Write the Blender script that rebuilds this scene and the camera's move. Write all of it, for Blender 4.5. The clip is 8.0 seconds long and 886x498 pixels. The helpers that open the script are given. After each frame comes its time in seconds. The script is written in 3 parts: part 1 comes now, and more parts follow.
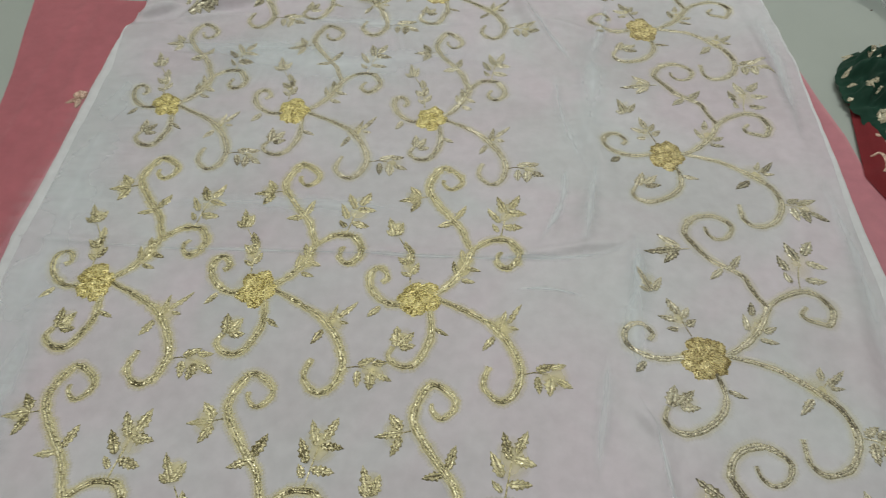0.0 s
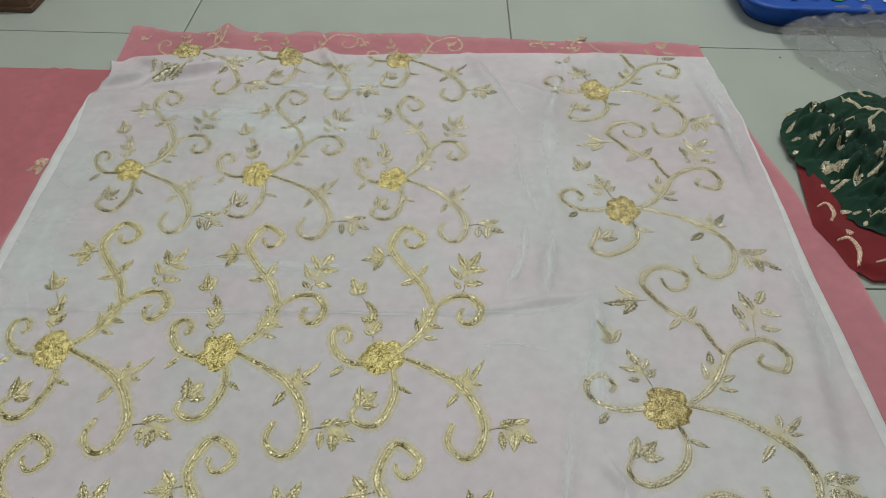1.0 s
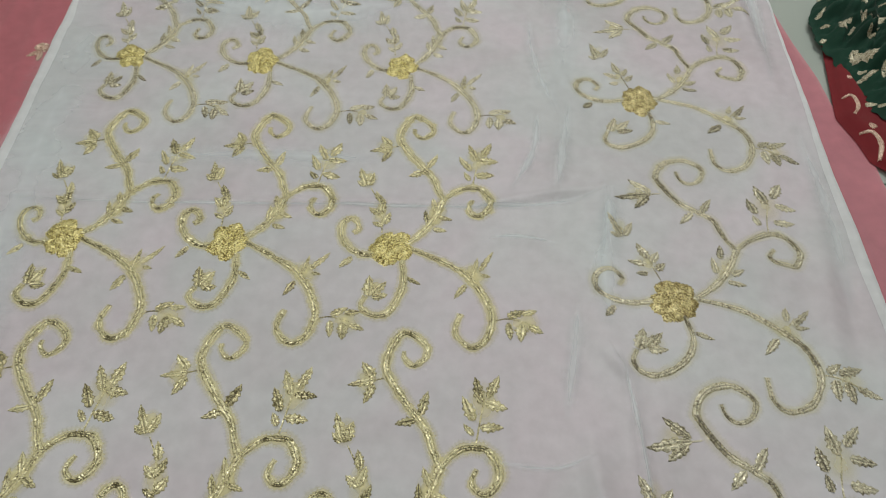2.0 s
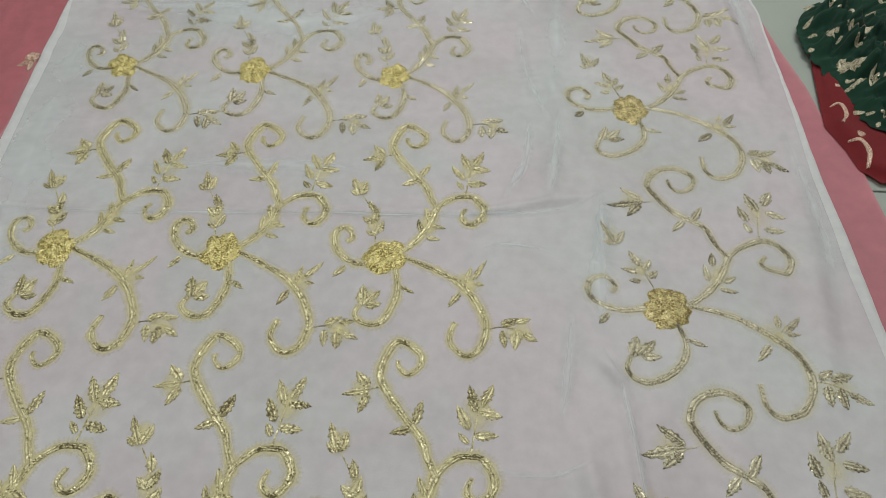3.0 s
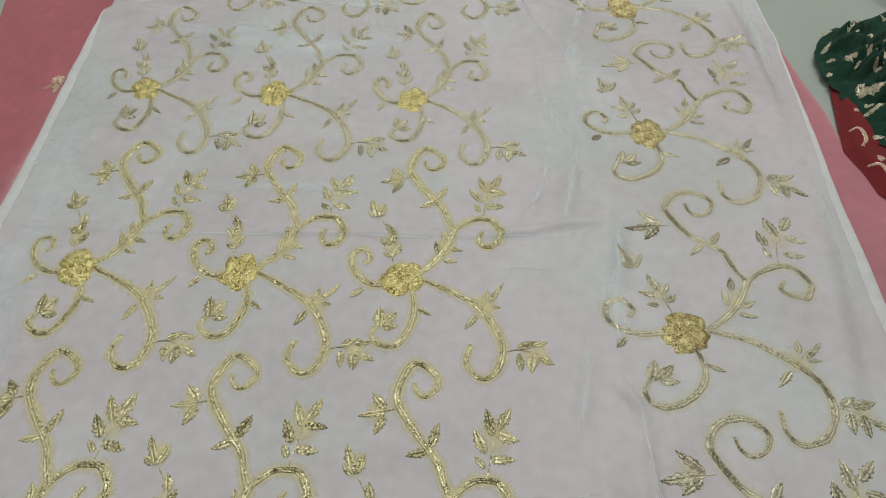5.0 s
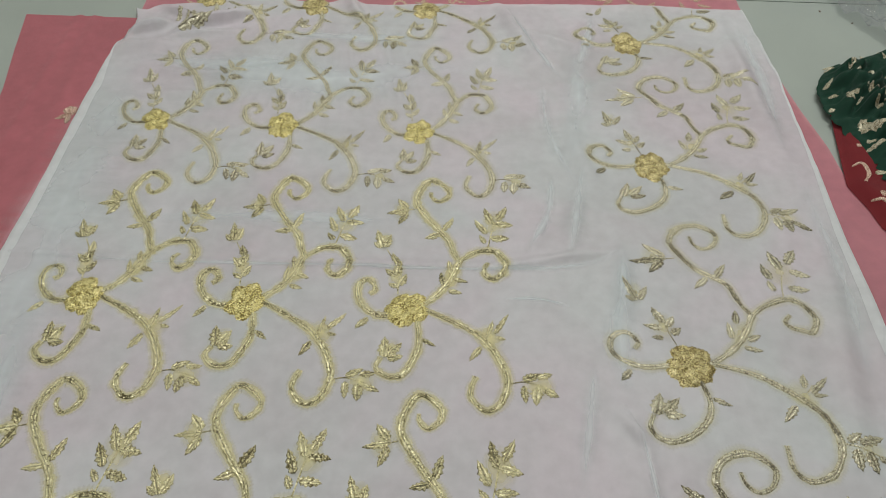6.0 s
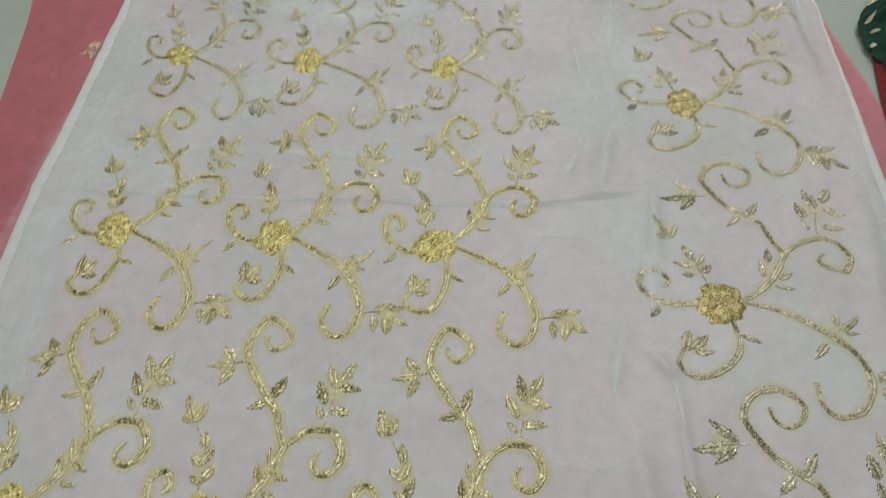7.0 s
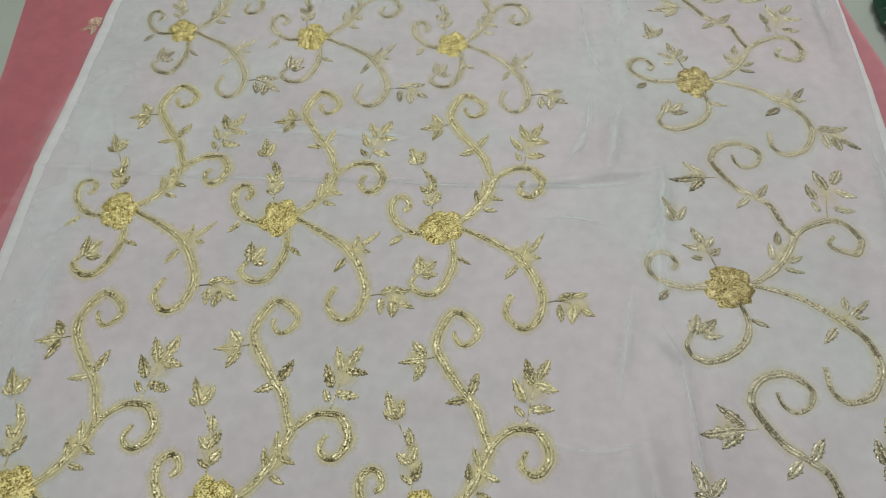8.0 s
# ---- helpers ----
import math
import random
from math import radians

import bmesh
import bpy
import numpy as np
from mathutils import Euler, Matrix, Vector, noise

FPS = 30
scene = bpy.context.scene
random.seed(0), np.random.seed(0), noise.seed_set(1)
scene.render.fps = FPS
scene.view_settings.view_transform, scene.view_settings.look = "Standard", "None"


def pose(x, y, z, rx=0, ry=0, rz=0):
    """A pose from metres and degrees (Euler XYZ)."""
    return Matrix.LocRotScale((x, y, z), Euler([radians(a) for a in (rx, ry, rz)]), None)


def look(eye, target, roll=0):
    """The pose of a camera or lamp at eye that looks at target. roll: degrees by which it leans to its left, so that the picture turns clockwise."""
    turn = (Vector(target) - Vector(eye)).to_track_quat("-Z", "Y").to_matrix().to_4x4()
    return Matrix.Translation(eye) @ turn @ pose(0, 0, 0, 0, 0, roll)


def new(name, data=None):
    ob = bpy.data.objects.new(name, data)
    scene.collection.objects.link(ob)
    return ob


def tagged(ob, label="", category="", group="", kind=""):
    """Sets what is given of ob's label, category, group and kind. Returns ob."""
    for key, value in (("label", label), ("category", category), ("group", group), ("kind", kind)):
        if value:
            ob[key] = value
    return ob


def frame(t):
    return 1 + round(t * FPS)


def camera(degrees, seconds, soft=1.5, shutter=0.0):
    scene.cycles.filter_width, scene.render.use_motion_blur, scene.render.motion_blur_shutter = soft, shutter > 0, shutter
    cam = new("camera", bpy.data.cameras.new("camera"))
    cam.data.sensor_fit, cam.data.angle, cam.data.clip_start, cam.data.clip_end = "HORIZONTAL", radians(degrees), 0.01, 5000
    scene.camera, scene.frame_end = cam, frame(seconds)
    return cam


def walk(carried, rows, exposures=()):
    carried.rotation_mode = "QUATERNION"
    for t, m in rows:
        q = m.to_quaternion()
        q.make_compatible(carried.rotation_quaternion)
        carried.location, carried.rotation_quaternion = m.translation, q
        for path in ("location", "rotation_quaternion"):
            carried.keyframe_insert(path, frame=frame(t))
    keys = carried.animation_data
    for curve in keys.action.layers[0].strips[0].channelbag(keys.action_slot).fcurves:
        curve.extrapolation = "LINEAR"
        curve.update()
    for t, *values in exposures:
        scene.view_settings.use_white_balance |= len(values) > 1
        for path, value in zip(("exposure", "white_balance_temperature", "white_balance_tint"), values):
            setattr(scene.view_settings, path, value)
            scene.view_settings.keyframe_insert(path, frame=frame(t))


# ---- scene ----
cam = camera(62.0, 8.0, soft=0.9, shutter=0.25)

# the camera's way: seconds, eye, target, roll
PATH = [
    (0, (0.147, -0.005, 0.66), (0.087, 1.317, -0.84), 0.9),
    (0.2, (0.149, -0.005, 0.664), (0.037, 1.319, -0.831), -0.6),
    (0.5, (0.154, 0.0, 0.668), (0.111, 1.354, -0.803), 1.1),
    (0.8, (0.17, -0.009, 0.666), (0.172, 1.439, -0.714), 1.3),
    (1, (0.16, -0.012, 0.666), (0.169, 1.427, -0.723), 1.6),
    (1.2, (0.163, -0.014, 0.666), (0.135, 1.404, -0.744), 0.6),
    (1.5, (0.155, -0.011, 0.667), (0.114, 1.377, -0.772), 0.8),
    (1.8, (0.164, -0.019, 0.658), (0.114, 1.315, -0.831), 0.7),
    (2, (0.163, -0.008, 0.658), (0.148, 1.217, -0.923), 1.3),
    (2.2, (0.167, -0.008, 0.657), (0.171, 1.208, -0.931), 1.4),
    (3.3, (0.158, -0.01, 0.659), (0.164, 1.24, -0.902), 2.2),
    (3.5, (0.161, -0.011, 0.657), (0.15, 1.23, -0.911), 1.7),
    (3.8, (0.166, -0.009, 0.654), (0.147, 1.186, -0.949), 1.3),
    (4, (0.16, -0.006, 0.652), (0.14, 1.142, -0.986), 1.5),
    (4.2, (0.17, 0.0, 0.656), (0.124, 1.16, -0.972), 0.5),
    (4.5, (0.154, -0.005, 0.659), (0.133, 1.239, -0.907), 1.5),
    (4.8, (0.159, -0.011, 0.657), (0.109, 1.272, -0.877), 0.6),
    (5, (0.157, -0.01, 0.66), (0.125, 1.279, -0.868), 0.9),
    (5.2, (0.158, -0.009, 0.661), (0.131, 1.282, -0.866), 0.8),
    (6.3, (0.155, -0.013, 0.664), (0.105, 1.35, -0.799), 1.0),
    (6.5, (0.16, -0.012, 0.661), (0.147, 1.308, -0.841), 1.2),
    (6.8, (0.157, -0.012, 0.667), (0.116, 1.273, -0.865), 0.4),
    (7, (0.146, -0.02, 0.652), (0.054, 1.22, -0.914), -0.5),
    (7.2, (0.148, 0.001, 0.655), (0.036, 1.16, -0.971), -1.1),
    (7.5, (0.137, -0.003, 0.652), (0.023, 1.161, -0.971), -1.1),
    (8, (0.141, -0.007, 0.654), (0.045, 1.171, -0.959), -0.7),
]
walk(cam, [(t, look(eye, target, roll)) for t, eye, target, roll in PATH], [(0, -0.06), (0.6, -0.04), (1.2, 0.0), (8, 0.0)])

# ---------------------------------------------------------------- light
world = bpy.data.worlds.new("room_air")
scene.world = world
world.use_nodes = True
world.node_tree.nodes["Background"].inputs[0].default_value = (0.75, 0.85, 1.0, 1)
world.node_tree.nodes["Background"].inputs[1].default_value = 0.05
scene.view_settings.exposure = 0.0


def area(name, loc, size_x, size_y, watts, colour):
    data = bpy.data.lights.new(name, "AREA")
    data.shape, data.size, data.size_y, data.energy, data.color = "RECTANGLE", size_x, size_y, watts, colour
    ob = new(name, data)
    ob.location = loc
    return ob


# unseen, assumed ceiling tubes; the second is added to even out the brightness
LAMPS = [((0.62, 1.70, 2.66), 37.0), ((-0.80, -0.10, 2.66), 15)]
for place, watts in LAMPS:
    area("tube_glow", place, 1.2, 0.12, watts, (1.0, 0.985, 0.95))


# ---------------------------------------------------------------- materials
def nodes_of(name):
    m = bpy.data.materials.new(name)
    m.use_nodes = True
    nt = m.node_tree
    return m, nt, nt.nodes["Principled BSDF"], nt.nodes["Material Output"]


def coords(nt, kind="Object"):
    return nt.nodes.new("ShaderNodeTexCoord").outputs[kind]


def noise_node(nt, vec, scale, detail=3.0, rough=0.55, distortion=0.0):
    n = nt.nodes.new("ShaderNodeTexNoise")
    n.inputs["Scale"].default_value, n.inputs["Detail"].default_value = scale, detail
    n.inputs["Roughness"].default_value, n.inputs["Distortion"].default_value = rough, distortion
    nt.links.new(vec, n.inputs["Vector"])
    return n.outputs["Fac"]


def ramp(nt, fac, stops):
    r = nt.nodes.new("ShaderNodeValToRGB")
    els = r.color_ramp.elements
    while len(els) < len(stops):
        els.new(0.5)
    for e, (p, c) in zip(els, stops):
        e.position, e.color = p, (*c, 1)
    nt.links.new(fac, r.inputs["Fac"])
    return r.outputs["Color"]


def mixc(nt, a, b, fac, mode="MIX"):
    n = nt.nodes.new("ShaderNodeMix")
    n.data_type, n.blend_type = "RGBA", mode
    for sock, v in ((n.inputs[0], fac), (n.inputs[6], a), (n.inputs[7], b)):
        if isinstance(v, (int, float)):
            sock.default_value = v
        elif isinstance(v, tuple):
            sock.default_value = (*v, 1)
        else:
            nt.links.new(v, sock)
    return n.outputs[2]


def mathn(nt, op, a, b):
    n = nt.nodes.new("ShaderNodeMath")
    n.operation = op
    for sock, v in zip(n.inputs, (a, b)):
        if isinstance(v, (int, float)):
            sock.default_value = v
        else:
            nt.links.new(v, sock)
    return n.outputs[0]


def bump(nt, bsdf, height, strength, distance):
    b = nt.nodes.new("ShaderNodeBump")
    b.inputs["Strength"].default_value, b.inputs["Distance"].default_value = strength, distance
    nt.links.new(height, b.inputs["Height"])
    nt.links.new(b.outputs["Normal"], bsdf.inputs["Normal"])
    return b.outputs["Normal"]


def plain(name, colour, rough=0.5, vary=0.12, scale=12.0, relief=0.15, dist=0.001, metal=0.0):
    m, nt, b, _ = nodes_of(name)
    v = coords(nt)
    dark = tuple(c * (1 - vary) for c in colour)
    light = tuple(min(1, c * (1 + vary)) for c in colour)
    nt.links.new(ramp(nt, noise_node(nt, v, scale, 5), ((0.3, dark), (0.7, light))), b.inputs["Base Color"])
    b.inputs["Roughness"].default_value, b.inputs["Metallic"].default_value = rough, metal
    bump(nt, b, noise_node(nt, v, scale * 20, 4), relief, dist)
    return m


def weave(nt, v, pitch):
    """Two crossed thread waves, for the relief of a woven cloth."""
    outs = []
    for direction in ("X", "Y"):
        w = nt.nodes.new("ShaderNodeTexWave")
        w.bands_direction = direction
        w.inputs["Scale"].default_value = 0.314 / pitch
        w.inputs["Distortion"].default_value = 0.6
        nt.links.new(v, w.inputs["Vector"])
        outs.append(w.outputs["Fac"])
    return mathn(nt, "MULTIPLY", *outs)


def cloth(name, colour, clear=0.0, rough=0.85, vary=0.1, through_light=0.25, sheen=0.3, second=None):
    """Woven cloth; clear: how much shows through the gaps between its threads."""
    m, nt, b, out = nodes_of(name)
    v = coords(nt)
    big = noise_node(nt, v, 5.0, 4)
    fine = noise_node(nt, v, 60.0, 3)
    c = ramp(nt, big, ((0.3, tuple(x * (1 - vary) for x in colour)), (0.7, tuple(min(1, x * (1 + vary)) for x in colour))))
    if second:
        shot = noise_node(nt, v, 4.2, 3, 0.55, 0.6)
        c = mixc(nt, c, ramp(nt, shot, ((0.36, colour), (0.62, second))), 1.0)
    c = mixc(nt, c, ramp(nt, fine, ((0.3, (0.9, 0.9, 0.9)), (0.7, (1, 1, 1)))), 1.0, "MULTIPLY")
    nt.links.new(c, b.inputs["Base Color"])
    b.inputs["Roughness"].default_value = rough
    b.inputs["Sheen Weight"].default_value = sheen
    normal = bump(nt, b, weave(nt, v, 0.0007), 0.25, 0.0004)
    tr = nt.nodes.new("ShaderNodeBsdfTranslucent")
    nt.links.new(c, tr.inputs["Color"])
    nt.links.new(normal, tr.inputs["Normal"])
    mix = nt.nodes.new("ShaderNodeMixShader")
    mix.inputs[0].default_value = through_light
    nt.links.new(b.outputs[0], mix.inputs[1])
    nt.links.new(tr.outputs[0], mix.inputs[2])
    last = mix
    if clear:
        gap = nt.nodes.new("ShaderNodeBsdfTransparent")
        last = nt.nodes.new("ShaderNodeMixShader")
        drift = ramp(nt, noise_node(nt, v, 3.2, 4, 0.6, 0.8), ((0.3, (clear * 0.35,) * 3), (0.7, (clear * 1.5,) * 3)))
        nt.links.new(drift, last.inputs[0])
        nt.links.new(mix.outputs[0], last.inputs[1])
        nt.links.new(gap.outputs[0], last.inputs[2])
    nt.links.new(last.outputs[0], out.inputs["Surface"])
    return m


def thread(name, pale, mid, dark, metal=0.35, rough=0.33, grain=900.0, outline=0.9, tone_drop=0.0, patchy=0.6):
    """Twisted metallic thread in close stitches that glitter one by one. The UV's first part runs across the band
    (-1 to 1), its second says how far lost sheen is painted as a darker tone (0 to 1)."""
    m, nt, b, _ = nodes_of(name)
    v = coords(nt)
    uv = nt.nodes.new("ShaderNodeSeparateXYZ")
    nt.links.new(coords(nt, "UV"), uv.inputs[0])
    across = mathn(nt, "ABSOLUTE", uv.outputs[0], 0)
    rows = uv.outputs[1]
    cells = nt.nodes.new("ShaderNodeTexVoronoi")
    cells.inputs["Scale"].default_value = grain
    nt.links.new(v, cells.inputs["Vector"])
    split = nt.nodes.new("ShaderNodeSeparateColor")
    nt.links.new(cells.outputs["Color"], split.inputs[0])
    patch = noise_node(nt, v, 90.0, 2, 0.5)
    # glints by cell and dim reflections by patch, both put into the base colour
    shine = mathn(nt, "ADD", mathn(nt, "MULTIPLY", split.outputs[0], 0.86), mathn(nt, "SUBTRACT", mathn(nt, "MULTIPLY", patch, patchy), tone_drop + 0.5 * patchy - 0.17))
    # runs that reflect less are darkened here, in the base colour
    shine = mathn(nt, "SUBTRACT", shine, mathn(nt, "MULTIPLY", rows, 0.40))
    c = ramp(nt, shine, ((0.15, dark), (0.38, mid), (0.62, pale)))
    # shade in the gaps between stitches painted in, and the dark lines between the rows
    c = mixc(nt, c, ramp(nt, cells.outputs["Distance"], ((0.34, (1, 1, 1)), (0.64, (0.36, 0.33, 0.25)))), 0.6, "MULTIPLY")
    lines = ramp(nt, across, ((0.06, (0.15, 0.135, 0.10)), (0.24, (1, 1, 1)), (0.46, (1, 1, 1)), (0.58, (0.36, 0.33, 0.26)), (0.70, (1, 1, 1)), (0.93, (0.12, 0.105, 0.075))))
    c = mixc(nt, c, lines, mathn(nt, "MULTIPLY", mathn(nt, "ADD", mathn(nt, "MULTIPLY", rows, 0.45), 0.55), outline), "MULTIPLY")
    nt.links.new(c, b.inputs["Base Color"])
    b.inputs["Metallic"].default_value, b.inputs["Roughness"].default_value = metal, rough
    # each stitch lies at its own tilt
    tilt = nt.nodes.new("ShaderNodeVectorMath")
    tilt.operation = "SUBTRACT"
    nt.links.new(cells.outputs["Color"], tilt.inputs[0])
    tilt.inputs[1].default_value = (0.5, 0.5, 0.5)
    scale = nt.nodes.new("ShaderNodeVectorMath")
    scale.operation = "SCALE"
    scale.inputs["Scale"].default_value = 0.7
    nt.links.new(tilt.outputs[0], scale.inputs[0])
    geo = nt.nodes.new("ShaderNodeNewGeometry")
    add = nt.nodes.new("ShaderNodeVectorMath")
    nt.links.new(geo.outputs["Normal"], add.inputs[0])
    nt.links.new(scale.outputs[0], add.inputs[1])
    unit = nt.nodes.new("ShaderNodeVectorMath")
    unit.operation = "NORMALIZE"
    nt.links.new(add.outputs[0], unit.inputs[0])
    nt.links.new(unit.outputs[0], b.inputs["Normal"])
    return m


def fold_sheen():
    """A pale layer over the white cloth with the folds' sheen in its colour, thinning out towards its edges."""
    m, nt, b, out = nodes_of("pale_fold_sheen")
    uv = nt.nodes.new("ShaderNodeSeparateXYZ")
    nt.links.new(coords(nt, "UV"), uv.inputs[0])
    v = coords(nt)
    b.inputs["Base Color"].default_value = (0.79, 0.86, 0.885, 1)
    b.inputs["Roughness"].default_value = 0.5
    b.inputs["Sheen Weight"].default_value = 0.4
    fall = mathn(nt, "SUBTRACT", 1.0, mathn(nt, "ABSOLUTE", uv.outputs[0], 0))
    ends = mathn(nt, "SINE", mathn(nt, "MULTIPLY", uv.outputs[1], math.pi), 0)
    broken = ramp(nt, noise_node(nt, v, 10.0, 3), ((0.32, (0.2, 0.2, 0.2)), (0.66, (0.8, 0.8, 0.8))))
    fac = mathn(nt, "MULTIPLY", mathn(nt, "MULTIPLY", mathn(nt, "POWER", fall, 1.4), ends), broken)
    gap = nt.nodes.new("ShaderNodeBsdfTransparent")
    mix = nt.nodes.new("ShaderNodeMixShader")
    mix.inputs[0].default_value = 0.5
    nt.links.new(fac, mix.inputs[0])
    nt.links.new(gap.outputs[0], mix.inputs[1])
    nt.links.new(b.outputs[0], mix.inputs[2])
    nt.links.new(mix.outputs[0], out.inputs["Surface"])
    return m


def underthread(name, amount):
    """The loose thread on the wrong side, shining faintly through the sheer cloth; it thins out towards its edge."""
    m, nt, b, out = nodes_of(name)
    uv = nt.nodes.new("ShaderNodeSeparateXYZ")
    nt.links.new(coords(nt, "UV"), uv.inputs[0])
    v = coords(nt)
    b.inputs["Base Color"].default_value = (0.84, 0.78, 0.42, 1)
    b.inputs["Roughness"].default_value = 0.7
    fall = mathn(nt, "SUBTRACT", 1.0, mathn(nt, "ABSOLUTE", uv.outputs[0], 0))
    fac = mathn(nt, "MULTIPLY", mathn(nt, "MULTIPLY", fall, noise_node(nt, v, 60.0, 3)), amount)
    gap = nt.nodes.new("ShaderNodeBsdfTransparent")
    mix = nt.nodes.new("ShaderNodeMixShader")
    nt.links.new(fac, mix.inputs[0])
    nt.links.new(gap.outputs[0], mix.inputs[1])
    nt.links.new(b.outputs[0], mix.inputs[2])
    nt.links.new(mix.outputs[0], out.inputs["Surface"])
    return m


UNDER = underthread("pale_underside_thread", 1.5)
UNDER_THIN = underthread("thin_underside_thread", 0.85)
FOLD_SHEEN = fold_sheen()
WHITE = cloth("white_chiffon", (0.755, 0.715, 0.775), second=(0.70, 0.742, 0.762), clear=0.16, vary=0.03, rough=0.5, through_light=0.06, sheen=0.2)
HEM = cloth("white_selvage", (0.86, 0.89, 0.91), clear=0.0, vary=0.04)
PINK = cloth("rose_pink_georgette", (0.60, 0.185, 0.222), vary=0.12)
SHEER_PINK = cloth("sheer_rose_pink_georgette", (0.74, 0.29, 0.35), clear=0.18, vary=0.10)
RED = cloth("deep_red_georgette", (0.22, 0.012, 0.018), vary=0.15, sheen=0.15)
GREEN = cloth("bottle_green_georgette", (0.004, 0.046, 0.026), vary=0.35, sheen=0.06)
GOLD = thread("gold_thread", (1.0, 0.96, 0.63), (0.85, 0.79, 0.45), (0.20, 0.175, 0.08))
# same gold thread; weaker reflection on far rows and border put into colour
DIM_GOLD = thread("dim_gold_thread", (0.97, 0.95, 0.76), (0.76, 0.72, 0.51), (0.19, 0.17, 0.115), tone_drop=0.0)
RICH = thread("rich_gold_thread", (1.0, 0.92, 0.45), (0.84, 0.73, 0.26), (0.26, 0.20, 0.04), outline=0.0, grain=900.0, tone_drop=0.06, patchy=1.0, rough=0.42)
BROWNED = thread("browned_gold_thread", (0.96, 0.87, 0.48), (0.74, 0.63, 0.27), (0.22, 0.165, 0.05), outline=0.0, grain=900.0, tone_drop=0.10, patchy=1.2, rough=0.42)
PALE = thread("pale_gold_thread", (0.95, 0.74, 0.60), (0.80, 0.54, 0.43), (0.48, 0.24, 0.18), metal=0.15, outline=0.45)
CREAM = thread("cream_gold_thread", (0.84, 0.81, 0.64), (0.66, 0.61, 0.43), (0.28, 0.24, 0.13), metal=0.2, outline=0.6)
PRINT_WHITE = plain("white_print", (0.75, 0.78, 0.8), rough=0.4)
PRINT_GREEN = plain("green_print", (0.08, 0.45, 0.10), rough=0.4)
TILE = plain("white_glazed_tile", (0.385, 0.435, 0.40), rough=0.38, vary=0.05, scale=4, relief=0.03)
GROUT = plain("grey_grout", (0.235, 0.235, 0.215), rough=0.9)
PAINT = plain("cream_wall_paint", (0.50, 0.50, 0.46), rough=0.8, vary=0.04, scale=3)
CEIL = plain("white_ceiling_paint", (0.75, 0.75, 0.73), rough=0.85, vary=0.03, scale=3)
BLUE = plain("blue_plastic", (0.004, 0.075, 0.42), rough=0.5, vary=0.08, scale=8, relief=0.05)
WOOD = plain("dark_brown_wood", (0.10, 0.05, 0.028), rough=0.55, vary=0.3, scale=25)
LAMPWHITE = plain("lamp_housing", (0.7, 0.7, 0.7), rough=0.5)


def glow_mat():
    m, nt, b, _ = nodes_of("lit_tube")
    b.inputs["Emission Color"].default_value = (1, 0.985, 0.95, 1)
    b.inputs["Emission Strength"].default_value = 6.0
    return m


TUBE = glow_mat()


def film_mat():
    m, nt, b, out = nodes_of("clear_plastic_film")
    v = coords(nt)
    b.inputs["Base Color"].default_value = (0.72, 0.75, 0.77, 1)
    b.inputs["Roughness"].default_value = 0.07
    b.inputs["Specular IOR Level"].default_value = 1.0
    bump(nt, b, noise_node(nt, v, 75, 5, 0.7, 1.5), 1.0, 0.008)
    gap = nt.nodes.new("ShaderNodeBsdfTransparent")
    gap.inputs[0].default_value = (0.95, 0.96, 0.97, 1)
    mix = nt.nodes.new("ShaderNodeMixShader")
    mix.inputs[0].default_value = 0.22
    nt.links.new(gap.outputs[0], mix.inputs[1])
    nt.links.new(b.outputs[0], mix.inputs[2])
    gloss = nt.nodes.new("ShaderNodeBsdfGlossy")
    gloss.inputs["Roughness"].default_value = 0.12
    nt.links.new(b.inputs["Normal"].links[0].from_socket, gloss.inputs["Normal"])
    wet = nt.nodes.new("ShaderNodeMixShader")
    wet.inputs[0].default_value = 0.2
    nt.links.new(mix.outputs[0], wet.inputs[1])
    nt.links.new(gloss.outputs[0], wet.inputs[2])
    nt.links.new(wet.outputs[0], out.inputs["Surface"])
    return m


FILM = film_mat()


# ---------------------------------------------------------------- mesh helpers
def mesh_of(name, verts, faces, material, smooth=True, uvs=None):
    me = bpy.data.meshes.new(name)
    me.from_pydata([tuple(v) for v in verts], [], faces)
    me.materials.append(material)
    if uvs:
        layer = me.uv_layers.new(name="stitch")
        at = np.zeros(len(me.loops), dtype=np.int32)
        me.loops.foreach_get("vertex_index", at)
        layer.data.foreach_set("uv", np.array(uvs, dtype=np.float32)[at].ravel())
    if smooth:
        me.polygons.foreach_set("use_smooth", [True] * len(me.polygons))
    me.update()
    return me


def part(name, me, parent=None, label=""):
    ob = new(name, me)
    if parent:
        ob.parent = parent
    if label:
        tagged(ob, label)
    return ob


def box_mesh(name, size, material, bevel=0.004, segments=2):
    bm = bmesh.new()
    bmesh.ops.create_cube(bm, size=1)
    bmesh.ops.scale(bm, vec=size, verts=bm.verts)
    if bevel:
        bmesh.ops.bevel(bm, geom=bm.edges[:], offset=bevel, segments=segments, affect="EDGES", profile=0.5)
    me = bpy.data.meshes.new(name)
    bm.to_mesh(me)
    bm.free()
    me.materials.append(material)
    return me


def grid_faces(nu, nv, wrap=False):
    """Quads of a grid stored row by row, nu points to a row."""
    out = []
    for j in range(nv - 1):
        for i in range(nu if wrap else nu - 1):
            k = (i + 1) % nu
            out.append((j * nu + i, j * nu + k, (j + 1) * nu + k, (j + 1) * nu + i))
    return out


